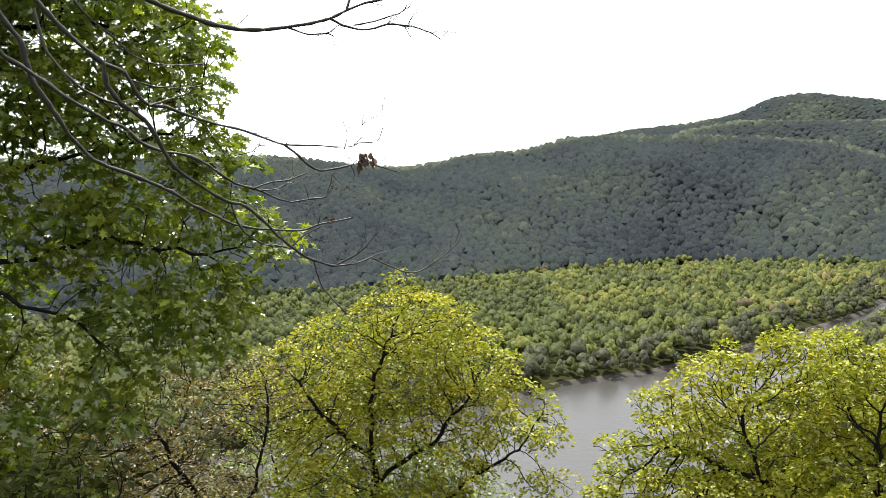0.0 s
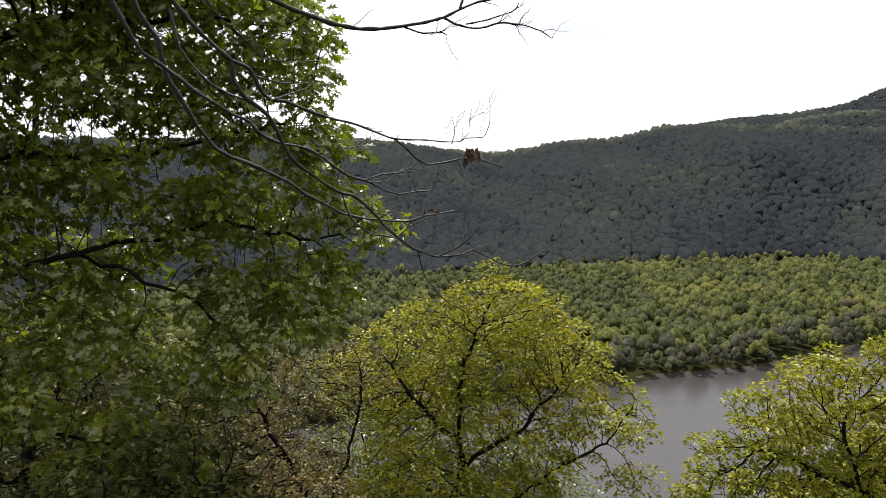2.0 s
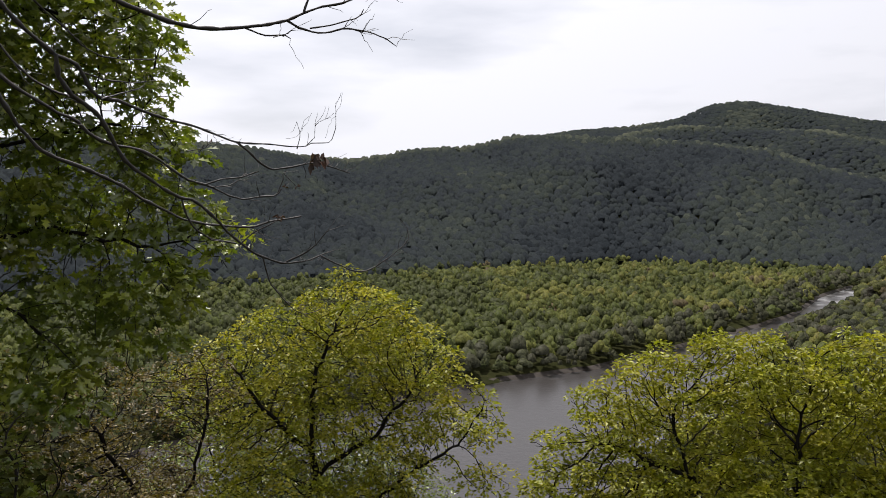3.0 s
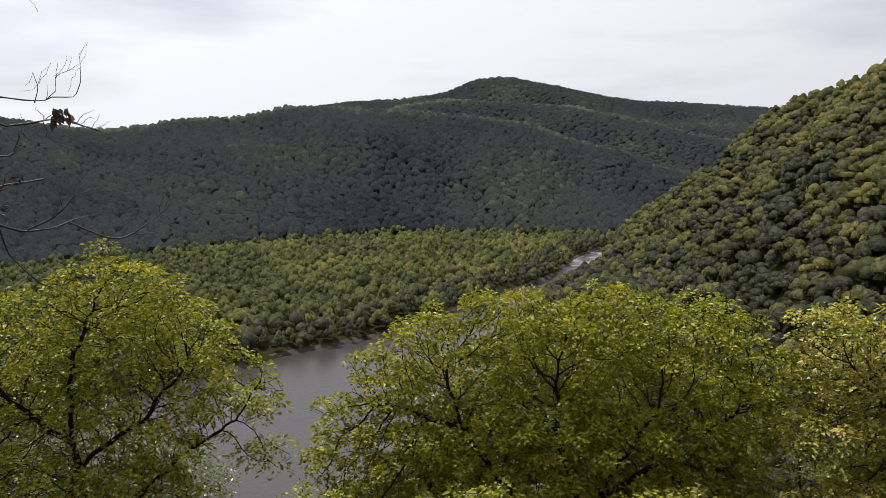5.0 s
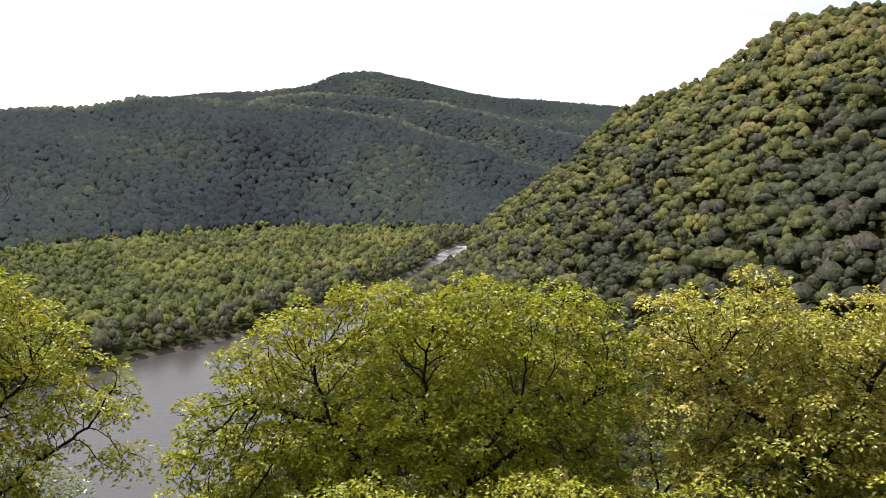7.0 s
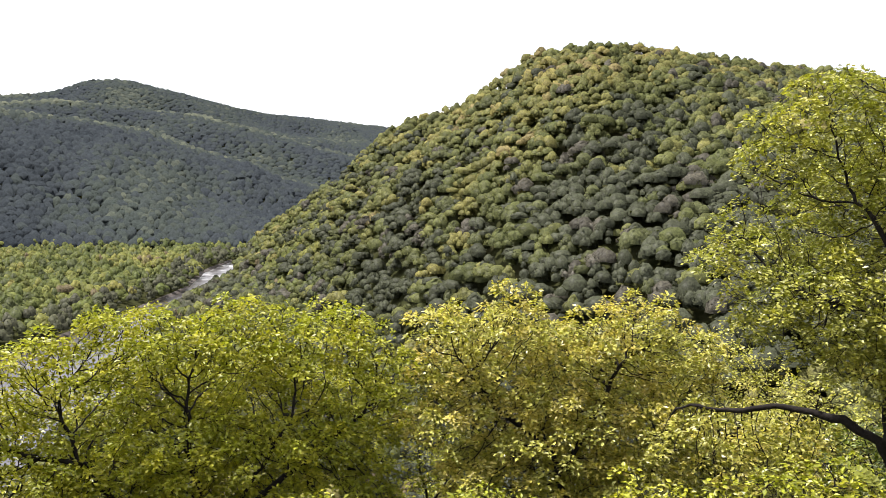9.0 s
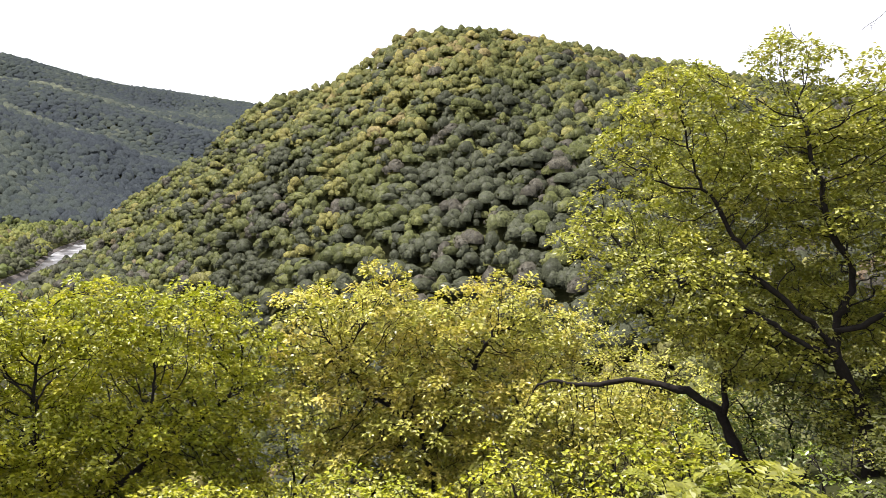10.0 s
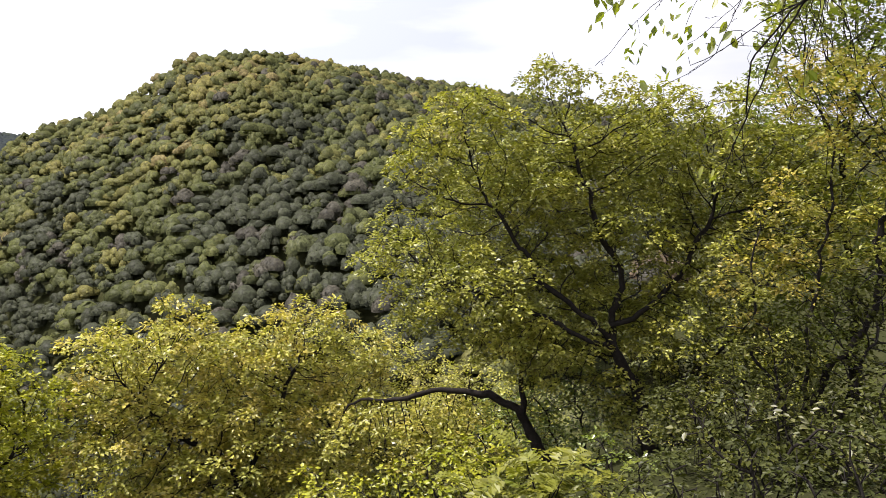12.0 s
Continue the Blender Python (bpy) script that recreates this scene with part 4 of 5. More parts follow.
# a dark tree behind the thicket
tree("oak_tree", "dark green oak standing behind the thicket", [[(76, -20, 15), (76, -8, 15), (75, 2, 15)], [(76, -10, 15), (71.5, -3, 15)], [(76, -9, 15), (81, 0, 15)]],
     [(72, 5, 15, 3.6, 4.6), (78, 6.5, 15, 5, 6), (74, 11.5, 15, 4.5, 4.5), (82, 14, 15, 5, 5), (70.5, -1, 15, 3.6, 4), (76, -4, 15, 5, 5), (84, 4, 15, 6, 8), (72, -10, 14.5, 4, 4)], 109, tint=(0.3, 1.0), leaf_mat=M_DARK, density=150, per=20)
# a tall oak added behind, its mostly unseen crown set to shade the slope
tree("oak_tree", "added tall oak behind the big oak, for its shade", [[(-60, -16, 20), (-59, 0, 20), (-58, 16, 20)], [(-59, 2, 20), (-66, 14, 20)], [(-58.5, 6, 20), (-51, 16, 20)]],
     [(-58, 20, 20, 6, 6), (-66, 17, 20, 6, 6), (-51, 17, 20, 4.5, 5), (-63, 28, 19, 6, 4, 0.6), (-70, 8, 20, 5, 6), (-56, 9, 20, 5, 4, 0.6)], 110, tint=(0.0, 0.5), leaf_mat=M_DARK, density=22, step=0.3, reach=2.4, kill=0.4,
     leaf=0.16, per=16, clump=1.0, tip=0.008, twig_r=0.02, stout=0.15, spread=3.0)
# the tall oak over the ledge, out of which a thin branch hangs
tree("oak_tree", "tall oak spreading its crown over the ledge", [[(104, -14, 4.6), (103, 20, 4.6), (99, 45, 5.2)], [(102.5, 30, 4.7), (82, 34, 7), (62, 31, 8.3)], [(100, 40, 5), (80, 44, 6.5), (50, 33, 8.3)], [(84, 34, 6.8), (80, 32, 8.5)]],
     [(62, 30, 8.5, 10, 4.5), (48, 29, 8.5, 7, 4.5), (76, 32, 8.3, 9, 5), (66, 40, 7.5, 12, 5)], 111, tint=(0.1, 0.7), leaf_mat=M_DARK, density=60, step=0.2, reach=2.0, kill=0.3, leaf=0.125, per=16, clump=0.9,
     tip=0.006, twig_r=0.014, stout=0.12)
# sunlit trees on the slope behind the dark oak
for k, (az, el, d, tn) in enumerate([(-61, -12.5, 13, 0.25), (-52, -14, 13, 0.45), (-66, -7, 14, 0.25), (-37, -19, 19, 0.6), (-30, -19.5, 20, 0.5), (-25.5, -21.5, 19, 0.5), (-44, -20, 17, 0.7), (-57, -9.5, 14, 0.45), (46, -18.5, 17, 0.5), (50, -16.5, 18, 0.4), (43, -14, 19, 0.5), (21.5, -20, 17, 0.5)]):
    tree("young_tree", "thin yellow-green young tree on the slope below", [[(az, el - 14, d), (az + 0.5, el - 3, d), (az - 0.5, el + 2, d)], [(az, el - 6, d), (az + 3, el, d)], [(az, el - 6, d), (az - 3, el, d)]],
         [(az, el, d, 3.4, 4), (az + 3.5, el - 1.5, d, 2.8, 3.4), (az - 3.5, el - 1.5, d, 2.8, 3.4), (az, el - 5, d, 5, 3)], 220 + k, tint=(tn - 0.2, tn + 0.2), density=130, per=13, leaf=0.09, clump=0.8, group="young trees on the slope", leaf_mat=M_RUST if az in (-61, -44, -52, -66) else M_DARK if az < -20 else M_OAK_PALE if az > 40 else None)
# undergrowth in the shade of the big oak, that shade put into its leaf colour
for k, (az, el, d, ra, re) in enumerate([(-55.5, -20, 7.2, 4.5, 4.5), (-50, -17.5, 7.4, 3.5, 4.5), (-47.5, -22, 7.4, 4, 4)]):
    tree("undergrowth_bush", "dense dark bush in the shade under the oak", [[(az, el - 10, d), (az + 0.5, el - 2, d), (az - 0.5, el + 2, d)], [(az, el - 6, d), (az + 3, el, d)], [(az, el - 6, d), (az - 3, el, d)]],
         [(az, el, d, ra, re), (az, el - 3, d + 0.4, ra, re)], 240 + k, tint=(0.0, 0.8), leaf_mat=M_SHADE_LEAF, density=420, leaf=0.10, per=15, clump=0.9, step=0.12, category="bush", group="bushes under the oak", stout=0.02)
# low growth along the edge of the ledge
for k, (az, el, d, ra, re, tn) in enumerate([(-14, -25.5, 12, 6, 2.2, 0.4), (-1, -26, 11, 7, 2.6, 0.3), (14, -25.5, 11.5, 7, 2.6, 0.5), (27, -25, 11, 6, 2.8, 0.4), (39, -23.5, 10.5, 5.5, 3, 0.45),
                                             (47, -22, 10, 4.5, 3, 0.4), (62.5, -18.8, 10.5, 4, 2.8, 0.35), (67, -17.5, 10, 3.5, 3.5, 0.3), (72.5, -16.5, 8.6, 4.5, 4, 0.3), (79, -16.5, 8, 5, 5, 0.25), (51, -19.5, 11, 3.5, 2.4, 0.4), (65, -20.5, 7.5, 3.5, 2.6, 0.1), (70.5, -19.5, 6.8, 4, 3, 0.1), (77, -18.5, 6.2, 5, 3.5, 0.1), (-43, -23, 11, 6, 3, 0.7), (-63, -20, 7.5, 6, 4, 0.1), (60.5, -19.6, 8.2, 4, 2.4, 0.4), (63.5, -21.3, 6.5, 4.5, 2.4, 0.2), (66, -21.5, 6.0, 4.5, 3, 0.1), (71.5, -20.5, 5.7, 4.5, 3.4, 0.1), (78, -19.5, 5.5, 5, 3.6, 0.1), (82, -14, 7.5, 4, 4, 0.2), (58, -15.8, 14.5, 5, 3, 0.15), (64, -14.2, 14, 5, 3.5, 0.15), (69, -12.8, 13.6, 4.5, 4, 0.2), (53, -17.5, 14.6, 4, 2.6, 0.3)]):
    # shrubs in shaded spots take the darkened leaf colours
    tree("shrub", "leafy green shrub on the steep edge of the ledge", [[(az, el - 9, d + 0.1), (az + 0.5, el - 2, d), (az - 0.5, el + re * 0.5, d)], [(az, el - 6, d), (az + ra * 0.6, el, d)], [(az, el - 6, d), (az - ra * 0.6, el, d)]],
         [(az, el, d, ra * 0.7, re), (az + ra * 0.55, el - 0.6, d, ra * 0.5, re * 0.8), (az - ra * 0.55, el - 0.8, d, ra * 0.5, re * 0.8)], 200 + k, tint=(tn - 0.15, tn + 0.25),
         density=420, category="bush", group="shrubs along the ledge", leaf=0.060 if az > 60 else 0.085, per=20 if az > 60 else 14, clump=0.8, step=0.12, stout=0.02,
         leaf_mat=M_SHADE_LEAF if az < -50 or (az > 62 and d < 13) else M_SHADE_LEAF if d > 13 and az > 60 else M_DARK if d > 13 else M_RUST if az < -40 else M_DARK if az > 60 else None)


# ---------------------------------------------------------------- the bare tree, its branches in front of the dark oak
# limbs of the bare tree: path, radius at its root and at its tip
BARE_LIMBS = []
BARE_LIMBS.append(([(-5.08, 3.63, 96.48), (-5.06, 3.69, 96.36), (-5.03, 3.76, 96.21), (-4.99, 3.83, 96.08), (-4.94, 3.93, 96.02), (-4.86, 4.05, 95.92), (-4.80, 4.14, 95.83), (-4.70, 4.27, 95.73), (-4.64, 4.37, 95.66), (-4.57, 4.45, 95.62), (-4.53, 4.52, 95.53), (-4.47, 4.60, 95.47), (-4.41, 4.67, 95.44), (-4.35, 4.75, 95.43), (-4.30, 4.82, 95.41), (-4.21, 4.92, 95.34), (-4.15, 4.98, 95.27), (-4.08, 5.07, 95.19), (-3.98, 5.16, 95.15), (-3.92, 5.23, 95.11), (-3.85, 5.29, 95.06), (-3.77, 5.37, 95.03), (-3.68, 5.45, 95.05), (-3.57, 5.54, 95.06), (-3.54, 5.58, 95.12)], 0.022, 0.004))
BARE_LIMBS.append(([(-5.08, 3.80, 96.52), (-5.07, 3.86, 96.39), (-5.05, 3.93, 96.28), (-5.03, 3.99, 96.21), (-5.04, 4.02, 96.07), (-5.04, 4.06, 95.95), (-5.00, 4.15, 95.79), (-4.97, 4.22, 95.67), (-4.96, 4.28, 95.57), (-4.94, 4.34, 95.50), (-4.90, 4.41, 95.40), (-4.84, 4.52, 95.34), (-4.78, 4.61, 95.30), (-4.68, 4.75, 95.23), (-4.57, 4.89, 95.14), (-4.47, 5.01, 95.03), (-4.37, 5.13, 94.95), (-4.28, 5.24, 94.87), (-4.15, 5.37, 94.82), (-3.97, 5.53, 94.80), (-3.86, 5.64, 94.79), (-3.75, 5.74, 94.84), (-3.64, 5.84, 94.86), (-3.56, 5.92, 94.88)], 0.024, 0.005))
BARE_LIMBS.append(([(-4.69, 3.81, 96.48), (-4.66, 3.88, 96.39), (-4.62, 3.96, 96.29), (-4.58, 4.04, 96.20), (-4.53, 4.14, 96.11), (-4.49, 4.21, 96.04), (-4.42, 4.33, 95.99), (-4.40, 4.38, 95.91), (-4.40, 4.42, 95.83), (-4.36, 4.49, 95.76), (-4.28, 4.59, 95.75), (-4.21, 4.69, 95.70), (-4.06, 4.85, 95.63), (-3.91, 5.00, 95.58), (-3.82, 5.10, 95.53), (-3.72, 5.19, 95.48), (-3.64, 5.28, 95.47), (-3.52, 5.39, 95.47), (-3.42, 5.48, 95.46), (-3.31, 5.57, 95.46), (-3.28, 5.62, 95.49)], 0.024, 0.003))
BARE_LIMBS.append(([(-3.71, 5.21, 95.48), (-3.65, 5.28, 95.41), (-3.61, 5.34, 95.33), (-3.54, 5.42, 95.27), (-3.44, 5.51, 95.29), (-3.33, 5.61, 95.32), (-3.26, 5.68, 95.33), (-3.15, 5.77, 95.29), (-3.05, 5.85, 95.25)], 0.009, 0.003))
BARE_LIMBS.append(([(-4.47, 4.20, 96.04), (-4.49, 4.23, 95.90), (-4.46, 4.31, 95.78), (-4.43, 4.39, 95.73), (-4.39, 4.49, 95.65), (-4.37, 4.55, 95.55), (-4.36, 4.61, 95.44), (-4.34, 4.68, 95.33), (-4.31, 4.76, 95.26), (-4.25, 4.86, 95.18), (-4.19, 4.95, 95.10), (-4.13, 5.05, 95.04), (-4.08, 5.13, 95.03), (-4.04, 5.20, 94.97), (-3.97, 5.30, 94.85), (-3.94, 5.37, 94.76), (-3.88, 5.45, 94.67), (-3.81, 5.55, 94.58), (-3.77, 5.62, 94.54), (-3.64, 5.74, 94.48), (-3.49, 5.87, 94.49), (-3.38, 5.98, 94.55), (-3.35, 6.03, 94.57)], 0.016, 0.004))
BARE_LIMBS.append(([(-3.39, 5.95, 94.54), (-3.30, 6.04, 94.47), (-3.18, 6.14, 94.39), (-3.10, 6.21, 94.38), (-3.02, 6.28, 94.42), (-2.90, 6.37, 94.52), (-2.81, 6.44, 94.61), (-2.78, 6.49, 94.67), (-2.81, 6.51, 94.77)], 0.006, 0.003))
BARE_LIMBS.append(([(-3.76, 5.62, 94.54), (-3.75, 5.65, 94.43), (-3.73, 5.69, 94.30), (-3.66, 5.76, 94.17), (-3.58, 5.83, 94.06), (-3.53, 5.89, 94.02), (-3.43, 5.97, 94.05), (-3.39, 6.01, 94.10)], 0.007, 0.002))
BARE_LIMBS.append(([(-3.65, 5.75, 94.48), (-3.46, 5.82, 94.57), (-3.36, 5.84, 94.65), (-3.28, 5.85, 94.75)], 0.006, 0.003))
BARE_LIMBS.append(([(-4.05, 3.92, 96.43), (-4.00, 4.02, 96.41), (-3.94, 4.12, 96.37), (-3.88, 4.22, 96.33), (-3.79, 4.35, 96.29), (-3.71, 4.47, 96.25), (-3.60, 4.61, 96.23), (-3.49, 4.73, 96.24), (-3.37, 4.85, 96.27), (-3.25, 4.98, 96.31), (-3.17, 5.08, 96.35), (-3.07, 5.17, 96.42), (-2.98, 5.27, 96.48), (-2.86, 5.37, 96.52), (-2.78, 5.45, 96.57), (-2.64, 5.56, 96.61), (-2.53, 5.65, 96.63)], 0.026, 0.004))
BARE_LIMBS.append(([(-3.15, 5.05, 96.35), (-3.10, 5.12, 96.31), (-3.00, 5.21, 96.28), (-2.94, 5.28, 96.29), (-2.84, 5.37, 96.34), (-2.76, 5.45, 96.33), (-2.69, 5.51, 96.32), (-2.60, 5.59, 96.28), (-2.54, 5.65, 96.23)], 0.008, 0.0025))
BARE_LIMBS.append(([(-3.37, 4.85, 96.27), (-3.28, 4.94, 96.23), (-3.15, 5.04, 96.24), (-3.13, 5.07, 96.22)], 0.007, 0.003))
BARE_LIMBS.append(([(-3.07, 5.16, 96.42), (-3.04, 5.18, 96.52), (-2.99, 5.20, 96.63), (-2.94, 5.23, 96.73)], 0.009, 0.004))
BARE_LIMBS.append(([(-3.03, 5.18, 96.31), (-2.93, 5.27, 96.34), (-2.83, 5.35, 96.38), (-2.74, 5.42, 96.42), (-2.72, 5.45, 96.48)], 0.006, 0.0025))
BARE_LIMBS.append(([(-3.95, 5.12, 95.15), (-3.85, 5.21, 95.20), (-3.75, 5.31, 95.21), (-3.64, 5.40, 95.26)], 0.006, 0.003))
BARE_LIMBS.append(([(-3.94, 5.19, 95.13), (-3.85, 5.29, 95.14), (-3.80, 5.37, 95.19), (-3.78, 5.42, 95.26)], 0.005, 0.002))
BARE_LIMBS.append(([(-4.47, 3.91, 96.48), (-4.46, 4.01, 96.36), (-4.45, 4.10, 96.30), (-4.41, 4.22, 96.22), (-4.37, 4.34, 96.11), (-4.32, 4.46, 96.06), (-4.24, 4.62, 96.06), (-4.12, 4.80, 96.08)], 0.01, 0.003))
BARE_LIMBS.append(([(-4.42, 4.39, 95.94), (-4.35, 4.55, 95.90), (-4.27, 4.71, 95.90), (-4.19, 4.87, 95.94)], 0.006, 0.002))
BARE_LIMBS.append(([(-4.34, 4.47, 95.76), (-4.29, 4.60, 95.81), (-4.24, 4.74, 95.86), (-4.25, 4.82, 95.91)], 0.006, 0.002))
BARE_LIMBS.append(([(-4.98, 4.08, 96.45), (-4.95, 4.10, 96.28), (-4.92, 4.11, 96.16), (-4.85, 4.17, 96.02), (-4.76, 4.25, 95.90), (-4.66, 4.34, 95.82), (-4.56, 4.41, 95.78), (-4.52, 4.44, 95.74)], 0.009, 0.006))
BARE_LIMBS.append(([(-3.89, 5.47, 94.65), (-3.80, 5.54, 94.75), (-3.67, 5.61, 94.82), (-3.62, 5.65, 94.86)], 0.006, 0.003))
BARE_LIMBS.append(([(-4.19, 5.13, 95.04), (-4.19, 5.17, 94.92), (-4.16, 5.24, 94.80), (-4.08, 5.36, 94.70), (-3.94, 5.50, 94.66)], 0.007, 0.006))
BARE_LIMBS.append(([(-3.32, 5.59, 95.46), (-3.26, 5.63, 95.53), (-3.25, 5.63, 95.65), (-3.14, 5.69, 95.70)], 0.003, 0.0015))
BARE_LIMBS.append(([(-3.28, 5.62, 95.49), (-3.15, 5.72, 95.50), (-3.13, 5.77, 95.63), (-3.15, 5.80, 95.80)], 0.003, 0.0015))
BARE_LIMBS.append(([(-3.38, 5.56, 95.44), (-3.35, 5.57, 95.56), (-3.38, 5.56, 95.66)], 0.003, 0.0015))
BARE_LIMBS.append(([(-4.09, 5.08, 95.41), (-4.00, 5.19, 95.44), (-3.98, 5.24, 95.49), (-3.96, 5.30, 95.49)], 0.004, 0.002))
BARE_LIMBS.append(([(-3.58, 5.56, 95.06), (-3.52, 5.59, 95.21), (-3.54, 5.58, 95.26), (-3.44, 5.64, 95.14)], 0.004, 0.002))

# strands of the hanging branch
HANGING = []
HANGING.append(([(2.70, 0.65, 95.72), (2.70, 0.71, 95.66), (2.70, 0.74, 95.61), (2.69, 0.79, 95.54), (2.70, 0.82, 95.47), (2.70, 0.84, 95.39), (2.70, 0.87, 95.34), (2.70, 0.89, 95.28), (2.70, 0.92, 95.21), (2.71, 0.94, 95.18), (2.71, 0.95, 95.14)], 0.006, 0.002))
HANGING.append(([(2.71, 0.64, 95.69), (2.70, 0.73, 95.65), (2.70, 0.80, 95.56), (2.70, 0.87, 95.49), (2.71, 0.89, 95.38), (2.73, 0.90, 95.30)], 0.005, 0.003))
HANGING.append(([(2.69, 0.69, 95.67), (2.71, 0.76, 95.65), (2.71, 0.86, 95.61), (2.72, 0.93, 95.57), (2.73, 1.00, 95.54), (2.74, 1.06, 95.52), (2.75, 1.13, 95.50)], 0.004, 0.0012))
HANGING.append(([(2.94, 1.20, 95.87), (2.92, 1.28, 95.84), (2.90, 1.38, 95.78), (2.87, 1.47, 95.69), (2.85, 1.55, 95.60), (2.84, 1.61, 95.56)], 0.0025, 0.001))
HANGING.append(([(2.88, 1.07, 95.84), (2.85, 1.14, 95.79), (2.84, 1.18, 95.71), (2.83, 1.19, 95.67)], 0.002, 0.001))
HANGING.append(([(2.83, 0.92, 95.81), (2.83, 0.98, 95.73), (2.84, 1.03, 95.70), (2.83, 1.13, 95.62), (2.83, 1.18, 95.60)], 0.002, 0.001))
HANGING.append(([(2.72, 0.94, 95.18), (2.72, 0.93, 95.15), (2.73, 0.90, 95.12), (2.74, 0.89, 95.07)], 0.0025, 0.001))
HANGING.append(([(2.72, 0.94, 95.18), (2.71, 0.96, 95.13), (2.71, 0.97, 95.07)], 0.002, 0.001))
HANGING.append(([(2.71, 0.64, 95.65), (2.71, 0.65, 95.58), (2.70, 0.66, 95.51), (2.70, 0.68, 95.45)], 0.003, 0.001))
HANGING.append(([(2.91, 1.48, 95.92), (2.89, 1.52, 95.86), (2.87, 1.56, 95.80), (2.85, 1.60, 95.77)], 0.0015, 0.0008))
HANGING.append(([(2.71, 0.80, 95.54), (2.72, 0.83, 95.53), (2.72, 0.88, 95.54), (2.72, 0.94, 95.55)], 0.002, 0.001))
HANGING.append(([(2.69, 0.88, 95.34), (2.70, 0.95, 95.35), (2.71, 1.01, 95.34), (2.71, 1.09, 95.32)], 0.002, 0.001))
HANGING.append(([(2.74, 1.02, 95.53), (2.73, 1.12, 95.47), (2.72, 1.23, 95.43), (2.71, 1.32, 95.36)], 0.002, 0.001))
HANGING.append(([(2.73, 0.91, 95.28), (2.71, 0.97, 95.25), (2.68, 1.03, 95.22)], 0.002, 0.001))
HANGING.append(([(2.66, 0.63, 95.68), (2.68, 0.56, 95.60), (2.68, 0.53, 95.49), (2.69, 0.52, 95.39)], 0.004, 0.001))
HANGING.append(([(2.70, 0.65, 95.62), (2.70, 0.68, 95.53), (2.69, 0.69, 95.44), (2.69, 0.69, 95.34)], 0.002, 0.001))
HANGING_LEAVES = [(2.71, 0.96, 95.64), (2.69, 1.02, 95.57), (2.72, 0.94, 95.56), (2.74, 0.86, 95.57), (2.65, 1.10, 95.54), (2.65, 1.11, 95.48), (2.59, 1.23, 95.42), (2.58, 1.24, 95.35), (2.61, 1.19, 95.40), (2.68, 1.03, 95.36), (2.71, 0.95, 95.33), (2.73, 0.91, 95.28), (2.71, 0.97, 95.26), (2.68, 1.03, 95.24), (2.70, 0.98, 95.72), (2.77, 0.79, 95.71), (2.80, 0.68, 95.67), (2.76, 0.80, 95.52), (2.78, 0.73, 95.49), (2.79, 0.71, 95.37), (2.83, 0.56, 95.42), (2.83, 0.58, 95.52), (2.80, 0.69, 95.42), (2.81, 0.66, 95.64), (2.54, 1.33, 95.75), (2.50, 1.39, 95.76), (2.52, 1.37, 95.70), (2.52, 1.35, 95.81), (2.50, 1.40, 95.68), (2.75, 0.83, 95.65), (2.70, 0.99, 95.14), (2.70, 0.97, 95.08)]
DARK_LEAVES = [(2.78, 1.42, 95.68), (2.77, 1.42, 95.57), (2.80, 1.38, 95.58), (2.81, 1.36, 95.62), (2.83, 1.32, 95.67), (2.83, 1.31, 95.55), (2.87, 1.21, 95.69), (2.87, 1.22, 95.64), (2.88, 1.20, 95.76), (2.79, 1.39, 95.58), (2.82, 1.33, 95.71), (2.85, 1.27, 95.79), (2.86, 1.25, 95.65), (2.90, 1.17, 95.67), (2.91, 1.14, 95.81), (2.88, 1.19, 95.61), (2.84, 1.29, 95.73), (2.81, 1.35, 95.75)]
GREY_TWIGS = []
GREY_TWIGS.append(([(8.90, 1.27, 94.05), (8.93, 1.48, 94.11), (8.95, 1.69, 94.05), (8.98, 1.85, 93.89), (8.99, 2.07, 93.69), (8.99, 2.30, 93.60)], 0.008, 0.003))
GREY_TWIGS.append(([(8.90, 1.27, 93.99), (8.94, 1.63, 93.83), (9.01, 1.80, 93.69), (9.07, 1.98, 93.67)], 0.008, 0.003))
GREY_TWIGS.append(([(8.90, 1.25, 93.31), (8.94, 1.51, 93.32), (8.96, 1.77, 93.22), (8.96, 2.10, 93.10), (9.00, 2.28, 93.04)], 0.008, 0.003))
GREY_TWIGS.append(([(8.87, 1.47, 94.12), (8.95, 1.56, 94.01), (9.06, 1.50, 93.83), (9.20, 1.31, 93.78)], 0.008, 0.003))
GREY_TWIGS.append(([(8.83, 1.67, 94.06), (8.91, 1.76, 94.12), (8.97, 1.97, 94.13), (9.03, 2.14, 93.95)], 0.008, 0.003))
DEAD_LEAVES = [(-3.29, 5.63, 95.39), (-3.27, 5.65, 95.40), (-3.24, 5.67, 95.39), (-3.22, 5.69, 95.38), (-3.29, 5.66, 95.37), (-3.26, 5.68, 95.36), (-3.23, 5.70, 95.35), (-3.28, 5.69, 95.34)]
BUDS = [(-3.69, 5.72, 94.88), (-3.67, 5.72, 94.89), (-3.64, 5.72, 94.88), (-3.62, 5.71, 94.89), (-3.64, 5.69, 94.86), (-3.58, 5.70, 95.13), (-3.49, 5.74, 95.14), (-4.06, 5.35, 95.50)]


